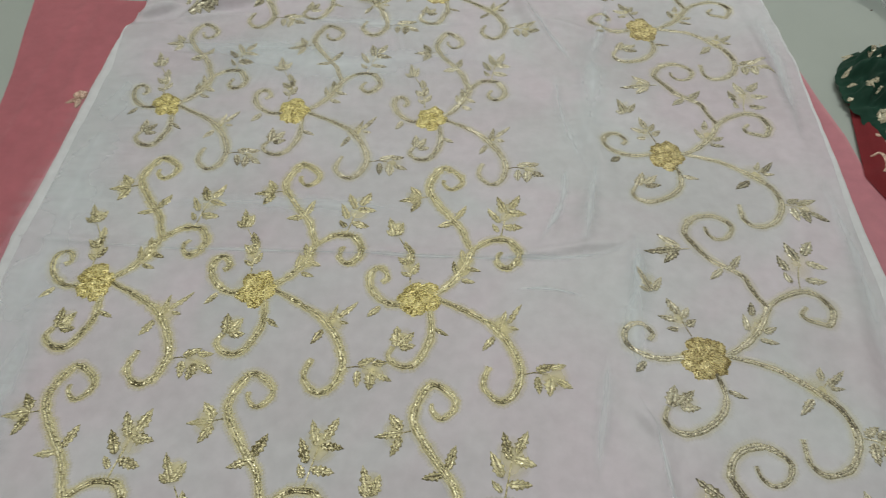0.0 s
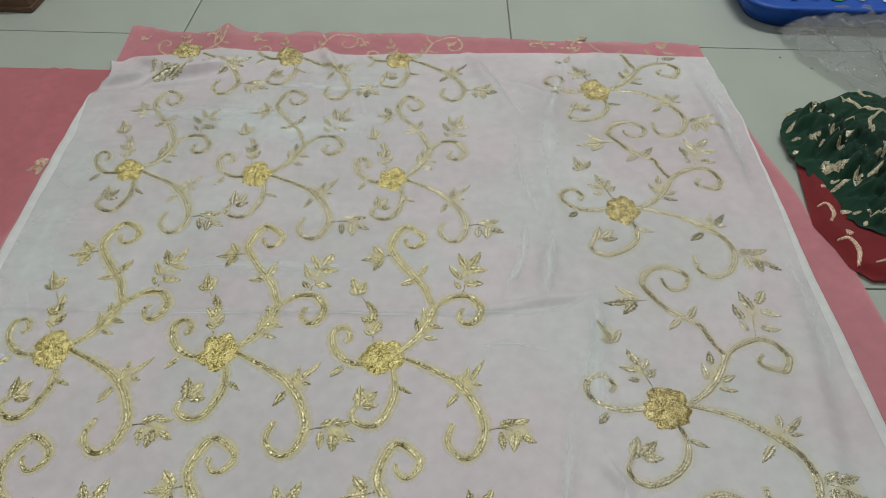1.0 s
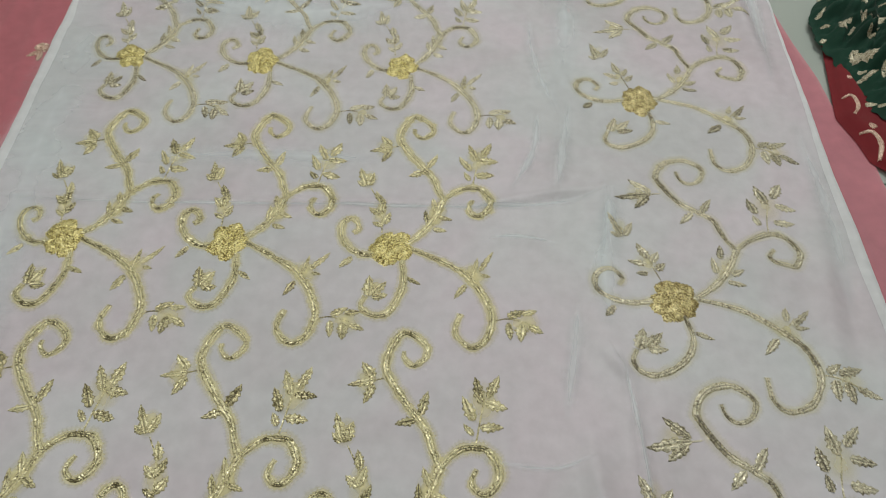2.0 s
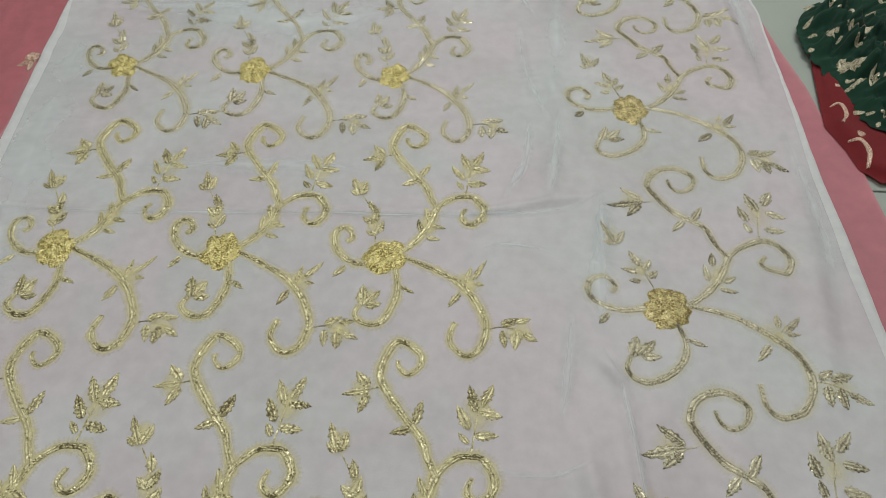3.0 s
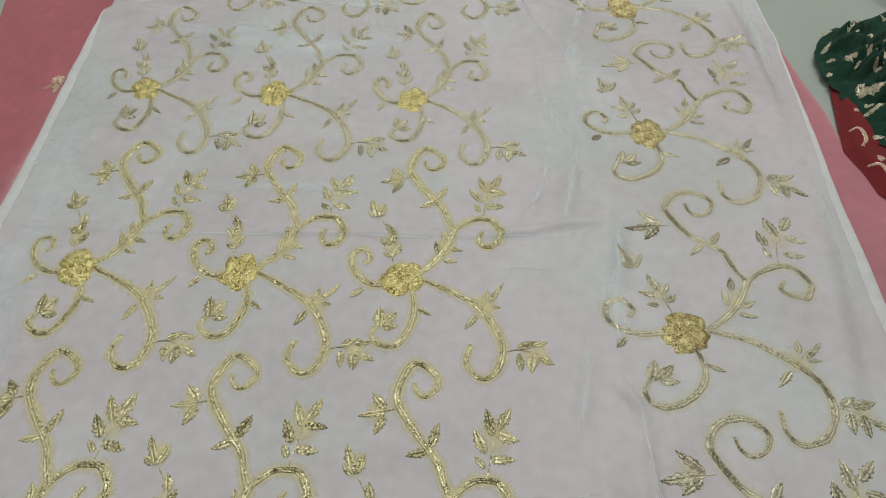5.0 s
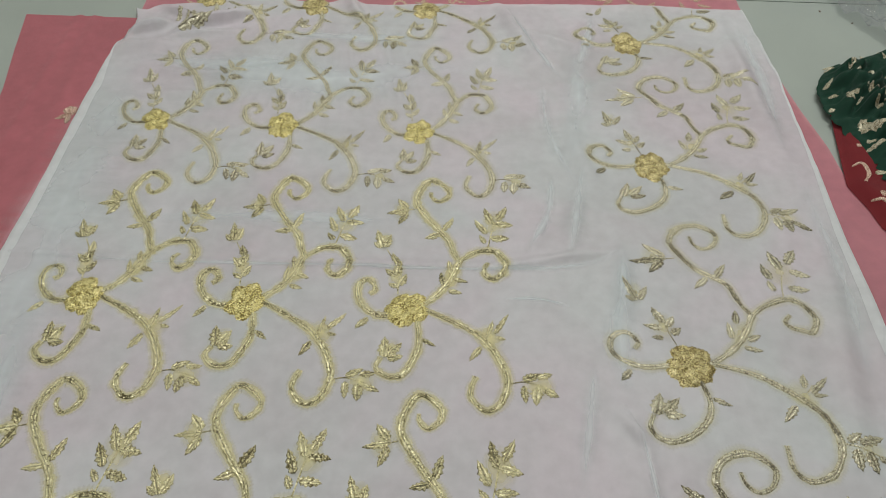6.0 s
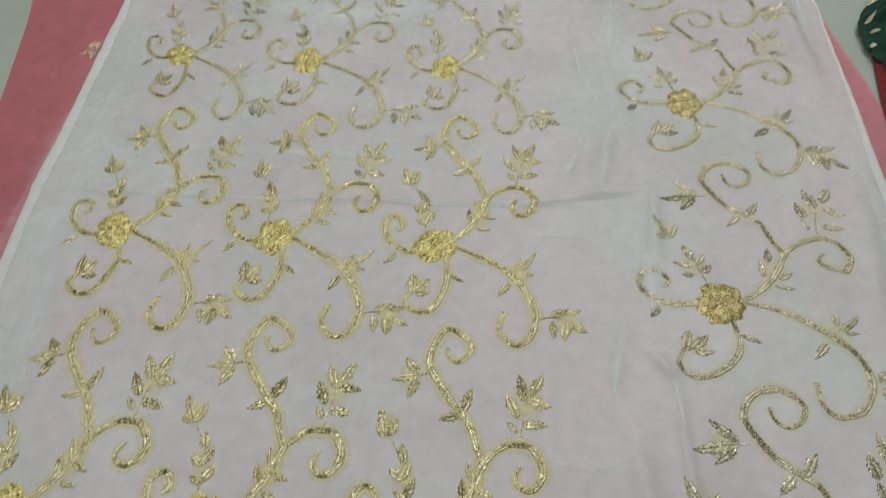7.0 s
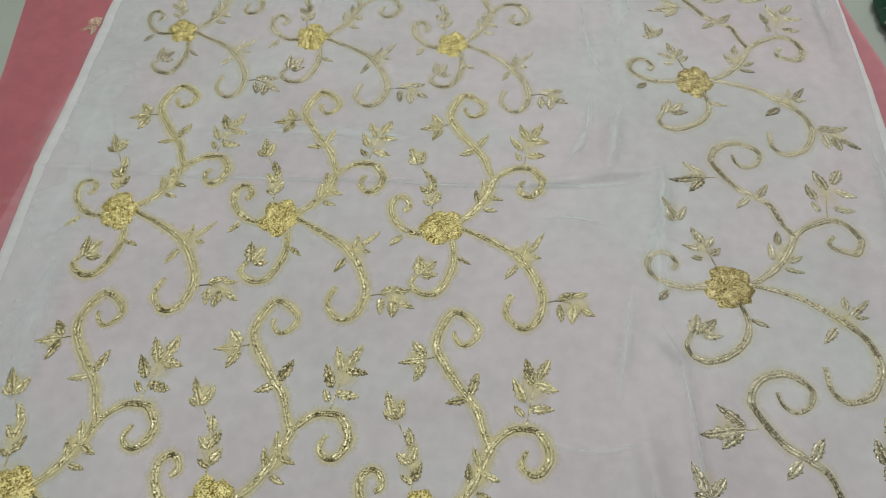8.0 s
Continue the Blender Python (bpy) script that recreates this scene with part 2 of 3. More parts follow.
def spline(points, step):
    """A smooth line through the points, cut into even steps."""
    pts = [Vector(p) for p in points]
    pts = [pts[0] * 2 - pts[1], *pts, pts[-1] * 2 - pts[-2]]
    fine = []
    for a, b, c, d in zip(pts, pts[1:], pts[2:], pts[3:]):
        for k in range(12):
            t = k / 12
            fine.append(0.5 * (2 * b + (c - a) * t + (2 * a - 5 * b + 4 * c - d) * t * t + (3 * b - a - 3 * c + d) * t ** 3))
    fine.append(pts[-2])
    run = [0.0]
    for a, b in zip(fine, fine[1:]):
        run.append(run[-1] + (b - a).length)
    n = max(3, int(run[-1] / step) + 1)
    out, j = [], 0
    for k in range(n):
        s = run[-1] * k / (n - 1)
        while j < len(run) - 2 and run[j + 1] < s:
            j += 1
        f = (s - run[j]) / max(1e-9, run[j + 1] - run[j])
        out.append(fine[j].lerp(fine[j + 1], min(1, max(0, f))))
    return out


def smooth(t):
    t = min(1, max(0, t))
    return t * t * (3 - 2 * t)


def bend(line, y):
    """x of a smooth edge at y, through its (y, x) points."""
    for (y0, x0), (y1, x1) in zip(line, line[1:]):
        if y <= y1:
            t = min(1, max(0, (y - y0) / (y1 - y0)))
            return x0 + (x1 - x0) * t
    return line[-1][1]


# ---------------------------------------------------------------- the room
FLOOR_Z = -0.010
PITCH = 0.613
TILE_X, TILE_Y = 0.285, 1.247


def build_floor():
    floor = tagged(part("floor", box_mesh("floor", (4.4, 4.4, 0.1), GROUT, 0)), "white glazed tile floor with thin grey joints", "floor", kind="structure")
    floor.location = (TILE_X, TILE_Y - 0.6, FLOOR_Z - 0.0535)
    me = box_mesh("tile", (PITCH - 0.0028, PITCH - 0.0028, 0.010), TILE, 0.0005, 1)
    for i in range(-4, 4):
        for j in range(-5, 3):
            t = part("tile", me, floor)
            t.location = (i * PITCH + PITCH / 2 + (0.0 if j >= 0 else 0.165), j * PITCH + PITCH / 2 + 0.6, 0.0485)
    return floor


def build_shell():
    for name, size, loc in (("wall_north", (5.1, 0.12, 2.9), (0.285, 2.9, 1.4)), ("wall_south", (5.1, 0.12, 2.9), (0.285, -1.62, 1.4)),
                            ("wall_west", (0.12, 4.4, 2.9), (-2.0, 0.64, 1.4)), ("wall_east", (0.12, 4.4, 2.9), (2.57, 0.64, 1.4))):
        w = tagged(part(name, box_mesh(name, size, PAINT, 0)), "plain cream painted room wall", "wall", kind="structure")
        w.location = loc
    c = tagged(part("ceiling", box_mesh("ceiling", (5.1, 4.7, 0.1), CEIL, 0)), "plain white painted ceiling", "ceiling", kind="structure")
    c.location = (0.285, 0.64, 2.82)


def build_tube_light(place):
    x, y, z = place
    lamp = tagged(part("tube_light", box_mesh("housing", (1.25, 0.07, 0.05), LAMPWHITE, 0.006)), "white ceiling tube light, switched on", "ceiling light", "ceiling tube lights")
    lamp.location = (x, y, 2.745)
    rows = []
    for k in (0, 1):
        rows += [Vector((-0.59 + 1.18 * k, 0.013 * math.cos(a * math.tau / 12), -0.038 + 0.013 * math.sin(a * math.tau / 12))) for a in range(12)]
    part("tube", mesh_of("tube", rows, grid_faces(12, 2, True), TUBE), lamp, "glowing white tube")


build_floor()
build_shell()
for place, watts in LAMPS:
    build_tube_light(place)

# ---------------------------------------------------------------- the white cloth
LEFT = [(-0.7, -0.36), (0.2, -0.375), (0.43, -0.384), (0.59, -0.400), (0.75, -0.406), (0.92, -0.414), (1.0, -0.418), (1.05, -0.400), (1.10, -0.408), (1.14, -0.424), (1.3, -0.42)]
RIGHT = [(-0.7, 0.64), (0.43, 0.635), (0.70, 0.638), (0.99, 0.645), (1.08, 0.639), (1.195, 0.632), (1.3, 0.63)]
# ridges: from, to, height, half width
RIDGES = [((-0.42, 0.561), (-0.17, 0.562), 0.0026, 0.006), ((-0.20, 0.562), (0.25, 0.573), 0.0026, 0.006), ((0.20, 0.570), (0.35, 0.605), 0.0040, 0.007), ((0.353, 0.607), (0.345, 0.50), 0.004, 0.010),
          ((0.302, 0.40), (0.286, 0.33), 0.0025, 0.010), ((0.328, 0.375), (0.349, 0.345), 0.005, 0.006), ((0.347, 0.35), (0.351, 0.20), 0.0032, 0.006),
          ((0.31, 0.72), (0.288, 0.59), 0.0035, 0.011), ((0.21, 0.521), (0.285, 0.514), 0.0018, 0.008), ((0.26, 0.66), (0.24, 0.585), 0.0025, 0.010),
          ((-0.405, 1.040), (-0.345, 1.082), 0.015, 0.0075), ((-0.330, 1.058), (-0.205, 1.128), 0.016, 0.0085), ((-0.37, 1.135), (-0.30, 1.095), 0.010, 0.008), ((-0.30, 1.100), (-0.20, 1.150), 0.007, 0.007), ((-0.355, 1.035), (-0.22, 1.075), 0.006, 0.007),
          ((-0.43, 1.01), (-0.31, 1.02), 0.006, 0.012), ((0.30, 0.86), (0.33, 0.70), 0.004, 0.014), ((0.36, 1.15), (0.31, 0.88), 0.004, 0.016), ((-0.06, 1.19), (-0.02, 1.10), 0.008, 0.010),
          ((0.58, 1.15), (0.60, 0.80), 0.006, 0.013), ((0.20, 1.19), (0.27, 1.0), 0.006, 0.012), ((-0.40, 0.95), (-0.15, 0.94), 0.003, 0.009), ((-0.41, 0.88), (-0.2, 0.90), 0.0025, 0.008),
          ((0.60, 0.62), (0.56, 0.34), 0.004, 0.014), ((0.30, 0.30), (0.32, 0.12), 0.004, 0.012), ((-0.10, 1.10), (0.10, 1.085), 0.003, 0.008), ((0.25, 1.10), (0.36, 1.04), 0.004, 0.010)]


def swell(x, y):
    """Height of the laid white cloth: shallow waves and the creases that it was folded along."""
    h = 0.0030 * noise.noise((x * 8, y * 7, 3.1)) + 0.0013 * noise.noise((x * 24, y * 22, 1.7)) + 0.0035 * (noise.noise((x * 13 - y * 3, y * 4, 6.4)) ** 2)
    far = min(1.0, max(0.0, (y - 0.55) / 0.5))
    h += far * 0.0032 * noise.noise((x * 9, y * 30, 8.2))
    for (x0, y0), (x1, y1), up, w in RIDGES:
        if not (min(x0, x1) - 3 * w < x < max(x0, x1) + 3 * w and min(y0, y1) - 3 * w < y < max(y0, y1) + 3 * w):
            continue
        dx, dy = x1 - x0, y1 - y0
        t = min(1, max(0, ((x - x0) * dx + (y - y0) * dy) / (dx * dx + dy * dy)))
        d2 = (x - x0 - dx * t) ** 2 + (y - y0 - dy * t) ** 2
        if d2 < 9 * w * w:
            h += 1.5 * up * math.exp(-d2 / (w * w)) * (1 - 0.75 * abs(2 * t - 1) ** 2)
    return h


TOP = [(-0.43, 1.128), (-0.407, 1.139), (-0.386, 1.122), (-0.355, 1.145), (-0.30, 1.152), (-0.258, 1.168), (-0.223, 1.188), (-0.17, 1.18), (-0.078, 1.168), (-0.05, 1.186),
       (-0.008, 1.171), (0.053, 1.168), (0.112, 1.184), (0.173, 1.18), (0.275, 1.190), (0.377, 1.188), (0.51, 1.197), (0.64, 1.194)]


def top_edge(x):
    """The wavy far edge of the white cloth."""
    return sum(bend(TOP, x + d) for d in (-0.009, -0.003, 0.003, 0.009)) / 4 + 0.0015 * noise.noise((x * 60, 0, 0))


def build_white_cloth():
    nu, nv = 241, 441
    verts = []
    for j in range(nv):
        for i in range(nu):
            u, v = i / (nu - 1), j / (nv - 1)
            xm = -0.40 + 1.04 * u
            y = -0.65 + v * (top_edge(xm) + 0.65)
            x0, x1 = bend(LEFT, y), bend(RIGHT, y)
            x = x0 + (x1 - x0) * u
            verts.append((x, y, swell(x, y)))
    root = tagged(part("white_cloth", mesh_of("white_cloth", verts, grid_faces(nu, nv), WHITE)),
                  "sheer white chiffon cloth with gold floral embroidery spread over pink fabric", "cloth")
    for side in (0, 1):
        rows, wid = [], 0.014 if side == 0 else 0.013
        for j in range(231):
            y = -0.65 + j / 230 * (top_edge(0.6 if side else -0.42) - 0.002 + 0.65)
            x = bend(RIGHT if side else LEFT, y)
            s = -1 if side else 1
            w = wid * (1 + 0.25 * noise.noise((y * 9, side * 5.0, 0))) * (0.3 + 0.7 * smooth((0.95 - y) / 0.4) if side else min(1, max(0.12, (1.03 - y) / 0.12)))
            for a, up in ((-0.0012, -0.002), (0.001, 0.0014), (w * 0.5, 0.0016), (w, 0.0005)):
                rows.append((x + s * a, y, swell(x + s * a, y) + up))
        part("selvage", mesh_of("selvage", rows, grid_faces(4, 231), HEM), root, "thicker white selvage edge")
    return root


WIDE = tuple((k / 16 - 1, 0.0) for k in range(33))
# soft folds of the thin cloth, their brightness put into added pale strips: points, width in mm
FOLD_STRIPS = [([(-0.40, 0.558), (-0.2, 0.556), (0.0, 0.562), (0.2, 0.566), (0.30, 0.578), (0.35, 0.602)], 8), ([(0.16, 0.564), (0.29, 0.576), (0.356, 0.606)], 15), ([(0.358, 0.625), (0.350, 0.56), (0.338, 0.49), (0.335, 0.40)], 46),
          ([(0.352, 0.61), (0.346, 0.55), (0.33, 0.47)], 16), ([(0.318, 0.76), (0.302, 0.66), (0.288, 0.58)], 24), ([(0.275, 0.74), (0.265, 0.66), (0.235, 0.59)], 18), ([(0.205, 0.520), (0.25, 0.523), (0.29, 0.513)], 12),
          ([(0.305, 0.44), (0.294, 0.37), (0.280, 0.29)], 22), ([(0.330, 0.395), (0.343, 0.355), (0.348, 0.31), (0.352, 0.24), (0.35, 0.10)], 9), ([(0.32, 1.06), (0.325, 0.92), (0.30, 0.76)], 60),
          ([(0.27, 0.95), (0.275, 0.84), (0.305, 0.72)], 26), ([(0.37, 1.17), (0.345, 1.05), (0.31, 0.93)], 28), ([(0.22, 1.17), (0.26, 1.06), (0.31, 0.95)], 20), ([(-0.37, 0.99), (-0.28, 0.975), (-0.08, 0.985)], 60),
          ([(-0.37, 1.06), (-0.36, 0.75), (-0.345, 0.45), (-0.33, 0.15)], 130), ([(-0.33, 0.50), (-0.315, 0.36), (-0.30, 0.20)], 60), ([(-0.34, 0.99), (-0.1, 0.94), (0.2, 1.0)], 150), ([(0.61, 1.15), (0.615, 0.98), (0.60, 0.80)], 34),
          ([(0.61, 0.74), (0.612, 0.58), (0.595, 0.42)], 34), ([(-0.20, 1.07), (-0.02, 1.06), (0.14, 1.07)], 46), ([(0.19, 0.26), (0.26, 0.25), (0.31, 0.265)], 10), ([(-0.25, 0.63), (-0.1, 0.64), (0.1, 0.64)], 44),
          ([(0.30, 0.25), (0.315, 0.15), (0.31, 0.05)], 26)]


def build_fold_strips(cloth_ob):
    for k, (pts, wide) in enumerate(FOLD_STRIPS):
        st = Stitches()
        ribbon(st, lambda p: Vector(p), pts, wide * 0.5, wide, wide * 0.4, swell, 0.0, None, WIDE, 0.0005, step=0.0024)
        part("fold_strip", st.mesh("fold_strip", FOLD_SHEEN), cloth_ob, "added pale strip with a soft fold's brightness in its colour")


# ---------------------------------------------------------------- embroidery: two motifs, drawn in millimetres from their flower
FIELD = {
    # flat runs get their missing sheen painted dark: angle, spread
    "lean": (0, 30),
    "stems": [  # points, width at start, middle, end
        ([(-14, -7), (-29, -9), (-42, -3), (-53, 8), (-59, 23), (-58, 36), (-50, 42), (-42, 38), (-39, 28), (-45, 22)], 7, 8, 5),
        ([(14, 4), (30, 18), (44, 38), (53, 60), (58, 73)], 5, 8.5, 8.5),
        ([(58, 72), (50, 89), (43, 108), (24, 132), (3, 163), (0, 182), (10, 208), (21, 213), (39, 200), (40, 186), (28, 175), (18, 183), (17, 191)], 7, 8.5, 3.5),
        ([(58, 72), (67, 83), (78, 91), (90, 93), (103, 90), (113, 72), (109, 57), (98, 49), (88, 56), (88, 64), (92, 72)], 6, 8.5, 3.5),
        ([(16, 2), (40, -9), (61, -20), (80, -32), (91, -44), (103, -61), (113, -90), (107, -117), (92, -128), (77, -116), (75, -103), (80, -88)], 5.5, 8.5, 4.5),
        ([(13, -16), (16, -35), (16, -55), (5, -84), (-8, -91), (-21, -86), (-27, -77), (-23, -66)], 5.5, 8, 4.5)],
    "twigs": [[(91, 95), (95, 118), (99, 140)], [(-12, 22), (-14, 45), (-18, 66), (-30, 88)], [(-1, 160), (-12, 157)], [(116, -95), (130, -92), (150, -97)], [(91, -43), (99, -30), (104, -22)]],
    "leaves": [  # base, tip, width
        (103, 144, 113, 169, 9), (97, 138, 88, 165, 9), (100, 139, 122, 135, 9), (90, 120, 77, 144, 8), (95, 114, 117, 112, 9), (89, 105, 81, 117, 6),
        (36, 122, 45, 147, 8), (33, 118, 14, 111, 8), (-11, 157, -36, 150, 8), (-11, 160, -24, 177, 9), (-11, 153, -21, 133, 8)],
    "low_leaves": [
        (49, 53, 44, 72, 6), (40, 37, 38, 56, 6), (52, 47, 67, 42, 6), (46, 29, 61, 25, 6), (-35, 91, -44, 121, 9), (-33, 92, -26, 112, 8), (-37, 91, -47, 99, 6),
        (-16, 66, -21, 84, 8), (-16, 50, -28, 60, 7), (-16, 50, -11, 69, 7), (-12, 35, -4, 52, 7), (-11, 33, -23, 39, 6)],
    "hook_leaves": [
        (91, -39, 96, -13, 5), (99, -31, 117, -6, 6), (101, -36, 111, -38, 4), (85, -49, 74, -68, 7), (129, -90, 147, -81, 8), (144, -87, 160, -83, 7),
        (130, -97, 131, -117, 8), (144, -98, 143, -119, 9), (150, -100, 166, -107, 7), (-19, -66, -21, -39, 10), (-16, -67, 0, -63, 8), (-17, -64, -4, -45, 9),
        (20, -41, 35, -49, 5), (-43, -12, -54, -28, 7)],
    "mist": [(0, 0, 30, 30), (99, 138, 18, 26), (-15, 52, 12, 24), (-34, 102, 12, 16), (146, -97, 20, 18), (-14, -56, 15, 16), (-18, 156, 14, 20), (50, 50, 14, 22), (95, -35, 18, 20)],
}
BORDER = {
    # steep runs carry the painted loss of sheen here: angle, spread
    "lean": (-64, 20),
    "stems": [
        ([(-18, 0), (-43, -4), (-59, -2), (-74, 6), (-82, 17), (-81, 31), (-72, 40), (-61, 40), (-52, 28), (-57, 19)], 7, 8, 5),
        ([(16, 2), (30, 8), (51, 24), (67, 43), (82, 71)], 5, 8, 8),
        ([(82, 71), (72, 91), (65, 114), (51, 126), (29, 141), (10, 171), (7, 185), (15, 201), (29, 211), (49, 213), (66, 198), (60, 180), (46, 173), (36, 180), (33, 193)], 6, 8.5, 3.5),
        ([(82, 71), (98, 85), (125, 97), (143, 93), (154, 72), (145, 52), (134, 53), (121, 57), (118, 65), (125, 74)], 6, 8.5, 4),
        ([(18, 4), (29, 3), (57, -4), (77, -12), (107, -34), (128, -57), (133, -87), (118, -116), (94, -126), (80, -115), (79, -89)], 5, 8.5, 4.5),
        ([(8, -18), (13, -39), (11, -56), (2, -71), (-14, -84), (-33, -91), (-48, -86), (-53, -75), (-48, -62)], 5.5, 8, 4.5)],
    "twigs": [[(125, 98), (128, 118), (136, 146)], [(-10, 26), (-16, 42), (-20, 55)], [(8, 155), (-4, 153)], [(134, -84), (150, -88), (168, -96)], [(107, -34), (118, -26), (124, -18)]],
    "leaves": [
        (134, 145, 126, 173, 10), (118, 128, 113, 152, 9), (118, 109, 114, 125, 7), (142, 154, 159, 175, 10), (143, 143, 166, 137, 9), (135, 116, 159, 115, 9),
        (51, 126, 69, 147, 9), (42, 126, 25, 109, 8), (-3, 156, -26, 177, 9), (-3, 153, -47, 149, 9), (-7, 150, -26, 132, 9)],
    "low_leaves": [
        (-20, 55, -29, 77, 8), (-23, 47, -42, 53, 7), (-23, 35, -35, 34, 6), (-17, 50, -9, 65, 7), (-14, 40, -2, 49, 7), (-46, 86, -58, 118, 9), (-43, 88, -31, 108, 8), (-48, 86, -59, 90, 6),
        (62, 58, 62, 77, 7), (54, 38, 50, 59, 7), (69, 36, 84, 42, 6), (63, 27, 82, 23, 6)],
    "hook_leaves": [
        (115, -22, 119, -6, 6), (121, -28, 141, -7, 7), (122, -30, 136, -31, 4), (101, -44, 83, -61, 8), (140, -82, 156, -75, 8), (151, -84, 177, -76, 8), (145, -90, 147, -112, 9),
        (157, -92, 161, -114, 9), (166, -97, 187, -108, 8), (-45, -62, -38, -36, 10), (-37, -59, -18, -41, 9), (-36, -61, -16, -60, 8), (16, -39, 35, -44, 5), (-64, -9, -76, -21, 7)],
    "mist": [(0, 0, 30, 28), (132, 140, 22, 28), (-22, 50, 16, 22), (-46, 98, 13, 18), (158, -92, 22, 18), (-32, -54, 18, 15), (-18, 154, 18, 20), (62, 46, 16, 22), (112, -30, 20, 20)],
}
ARM_J, ARM_H = Vector((55, 69)), Vector((95, -134))


def lay(place, arm_j, arm_h):
    """The map from a motif's millimetres to the cloth, by the two arms of the motif."""
    base = Matrix(((ARM_J.x, ARM_H.x), (ARM_J.y, ARM_H.y)))
    m = Matrix(((arm_j[0], arm_h[0]), (arm_j[1], arm_h[1]))) @ base.inverted()
    return lambda p: Vector(place) + m @ Vector(p)


class Stitches:
    """Collects the points, faces and stitch coordinates of one embroidered mesh."""

    def __init__(self):
        self.verts, self.faces, self.uvs = [], [], []

    def mesh(self, name, material):
        return mesh_of(name, self.verts, self.faces, material, uvs=self.uvs)


def on_white(p):
    return p.y < top_edge(p.x) - 0.004


BAND = ((-1.0, -0.5), (-0.72, 0.8), (-0.40, 0.95), (0.0, 0.4), (0.40, 0.95), (0.72, 0.8), (1.0, -0.5))
FLAT = ((-1.0, 0.0), (-0.5, 0.0), (0.0, 0.0), (0.5, 0.0), (1.0, 0.0))


def ribbon(st, to, points, w0, w1, w2, ground, up=0.0011, keep=None, band=BAND, base=0.0, step=0.0016, lean=None):
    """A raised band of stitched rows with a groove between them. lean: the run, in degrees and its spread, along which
    lost sheen is painted: the colour darkens and the band narrows."""
    line = spline([(*to(p), 0) for p in points], step)
    if keep:
        flags = [keep(p) for p in line]
        if True not in flags:
            return
        first = flags.index(True)
        line = line[first:flags.index(False, first)] if False in flags[first:] else line[first:]
    n, start = len(line), len(st.verts)
    if n < 4:
        return
    for k, p in enumerate(line):
        d = (line[min(n - 1, k + 1)] - line[max(0, k - 1)]).normalized()
        side = Vector((-d.y, d.x, 0))
        t = k / (n - 1)
        w = (w0 + (w1 - w0) * min(1, t * 3)) if t < 0.6 else w1 + (w2 - w1) * ((t - 0.6) / 0.4) ** 1.5
        # direction-bound reflection turned into a colour value for the thread
        painted_dim = 0.0
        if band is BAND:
            painted_dim = 0.12 + 0.35 * noise.noise((p.x * 24, p.y * 24, 9))
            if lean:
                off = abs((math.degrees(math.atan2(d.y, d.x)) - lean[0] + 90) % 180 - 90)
                painted_dim += 0.9 * smooth((lean[1] - off) / 18 + 0.5)
            painted_dim = min(1.0, max(0.0, painted_dim))
        w *= (1 - 0.22 * painted_dim) * 0.00052 * (1 + 0.30 * noise.noise((p.x * 160, p.y * 160, 4)) + (0 if band is WIDE else 0.09 if k % 2 else -0.09))
        lift = up * (1.25 if k % 2 else 0.75)
        for a, h in band:
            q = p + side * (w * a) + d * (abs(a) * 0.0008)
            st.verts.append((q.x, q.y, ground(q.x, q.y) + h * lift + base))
            st.uvs.append((a, painted_dim if band is BAND else t))
    st.faces.extend(tuple(start + i for i in f) for f in grid_faces(len(band), n))


def disc(st, to, cx, cy, rx, ry, ground, base=0.0002):
    start, nr, na = len(st.verts), 5, 20
    for j in range(nr):
        for i in range(na):
            a, r = i / na * math.tau, j / (nr - 1)
            k = r * (1 + 0.2 * noise.noise((math.cos(a) * 1.5 + cx, math.sin(a) * 1.5 + cy, 2)))
            q = to((cx + rx * k * math.cos(a), cy + ry * k * math.sin(a)))
            st.verts.append((q.x, q.y, ground(q.x, q.y) + base))
            st.uvs.append((r, 0))
    st.faces.extend(tuple(start + i for i in f) for f in grid_faces(na, nr, True))


def leaf_mesh(to, x0, y0, x1, y1, width, ground, material, lean=0.0, painted_dim=0.4):
    """A stitched leaf: two rounded halves beside a sunken rib, with a drawn-out tip."""
    a, b = to((x0, y0)), to((x1, y1))
    d = b - a
    ln = d.length
    d.normalize()
    side = Vector((-d.y, d.x))
    st, n = Stitches(), 10
    for k in range(n):
        t = k / (n - 1)
        w = width * 0.00070 * (1 + 0.25 * noise.noise((a.x * 300, a.y * 300, t * 4))) * (math.sin(math.pi * min(1, t * 0.95 + 0.05) ** 0.85) ** 0.75) * (1 - 0.3 * t) + 0.00025
        c = a + d * (ln * t) + side * (lean * ln * math.sin(t * 2.2) * t)
        for s, h in ((-1, -0.3), (-0.6, 1.0), (-0.15, 0.9), (0.05, 0.2), (0.25, 0.9), (0.65, 1.0), (1, -0.3)):
            saw = 1 + (0.2 if k % 2 else -0.2) * abs(s)
            q = c + side * (w * s * saw) + d * (abs(s) * 0.001)
            st.verts.append((q.x, q.y, ground(q.x, q.y) + 0.0012 * h + 0.0001))
            st.uvs.append((s, painted_dim))
    st.faces.extend(grid_faces(7, n))
    return st.mesh("leaf", material)


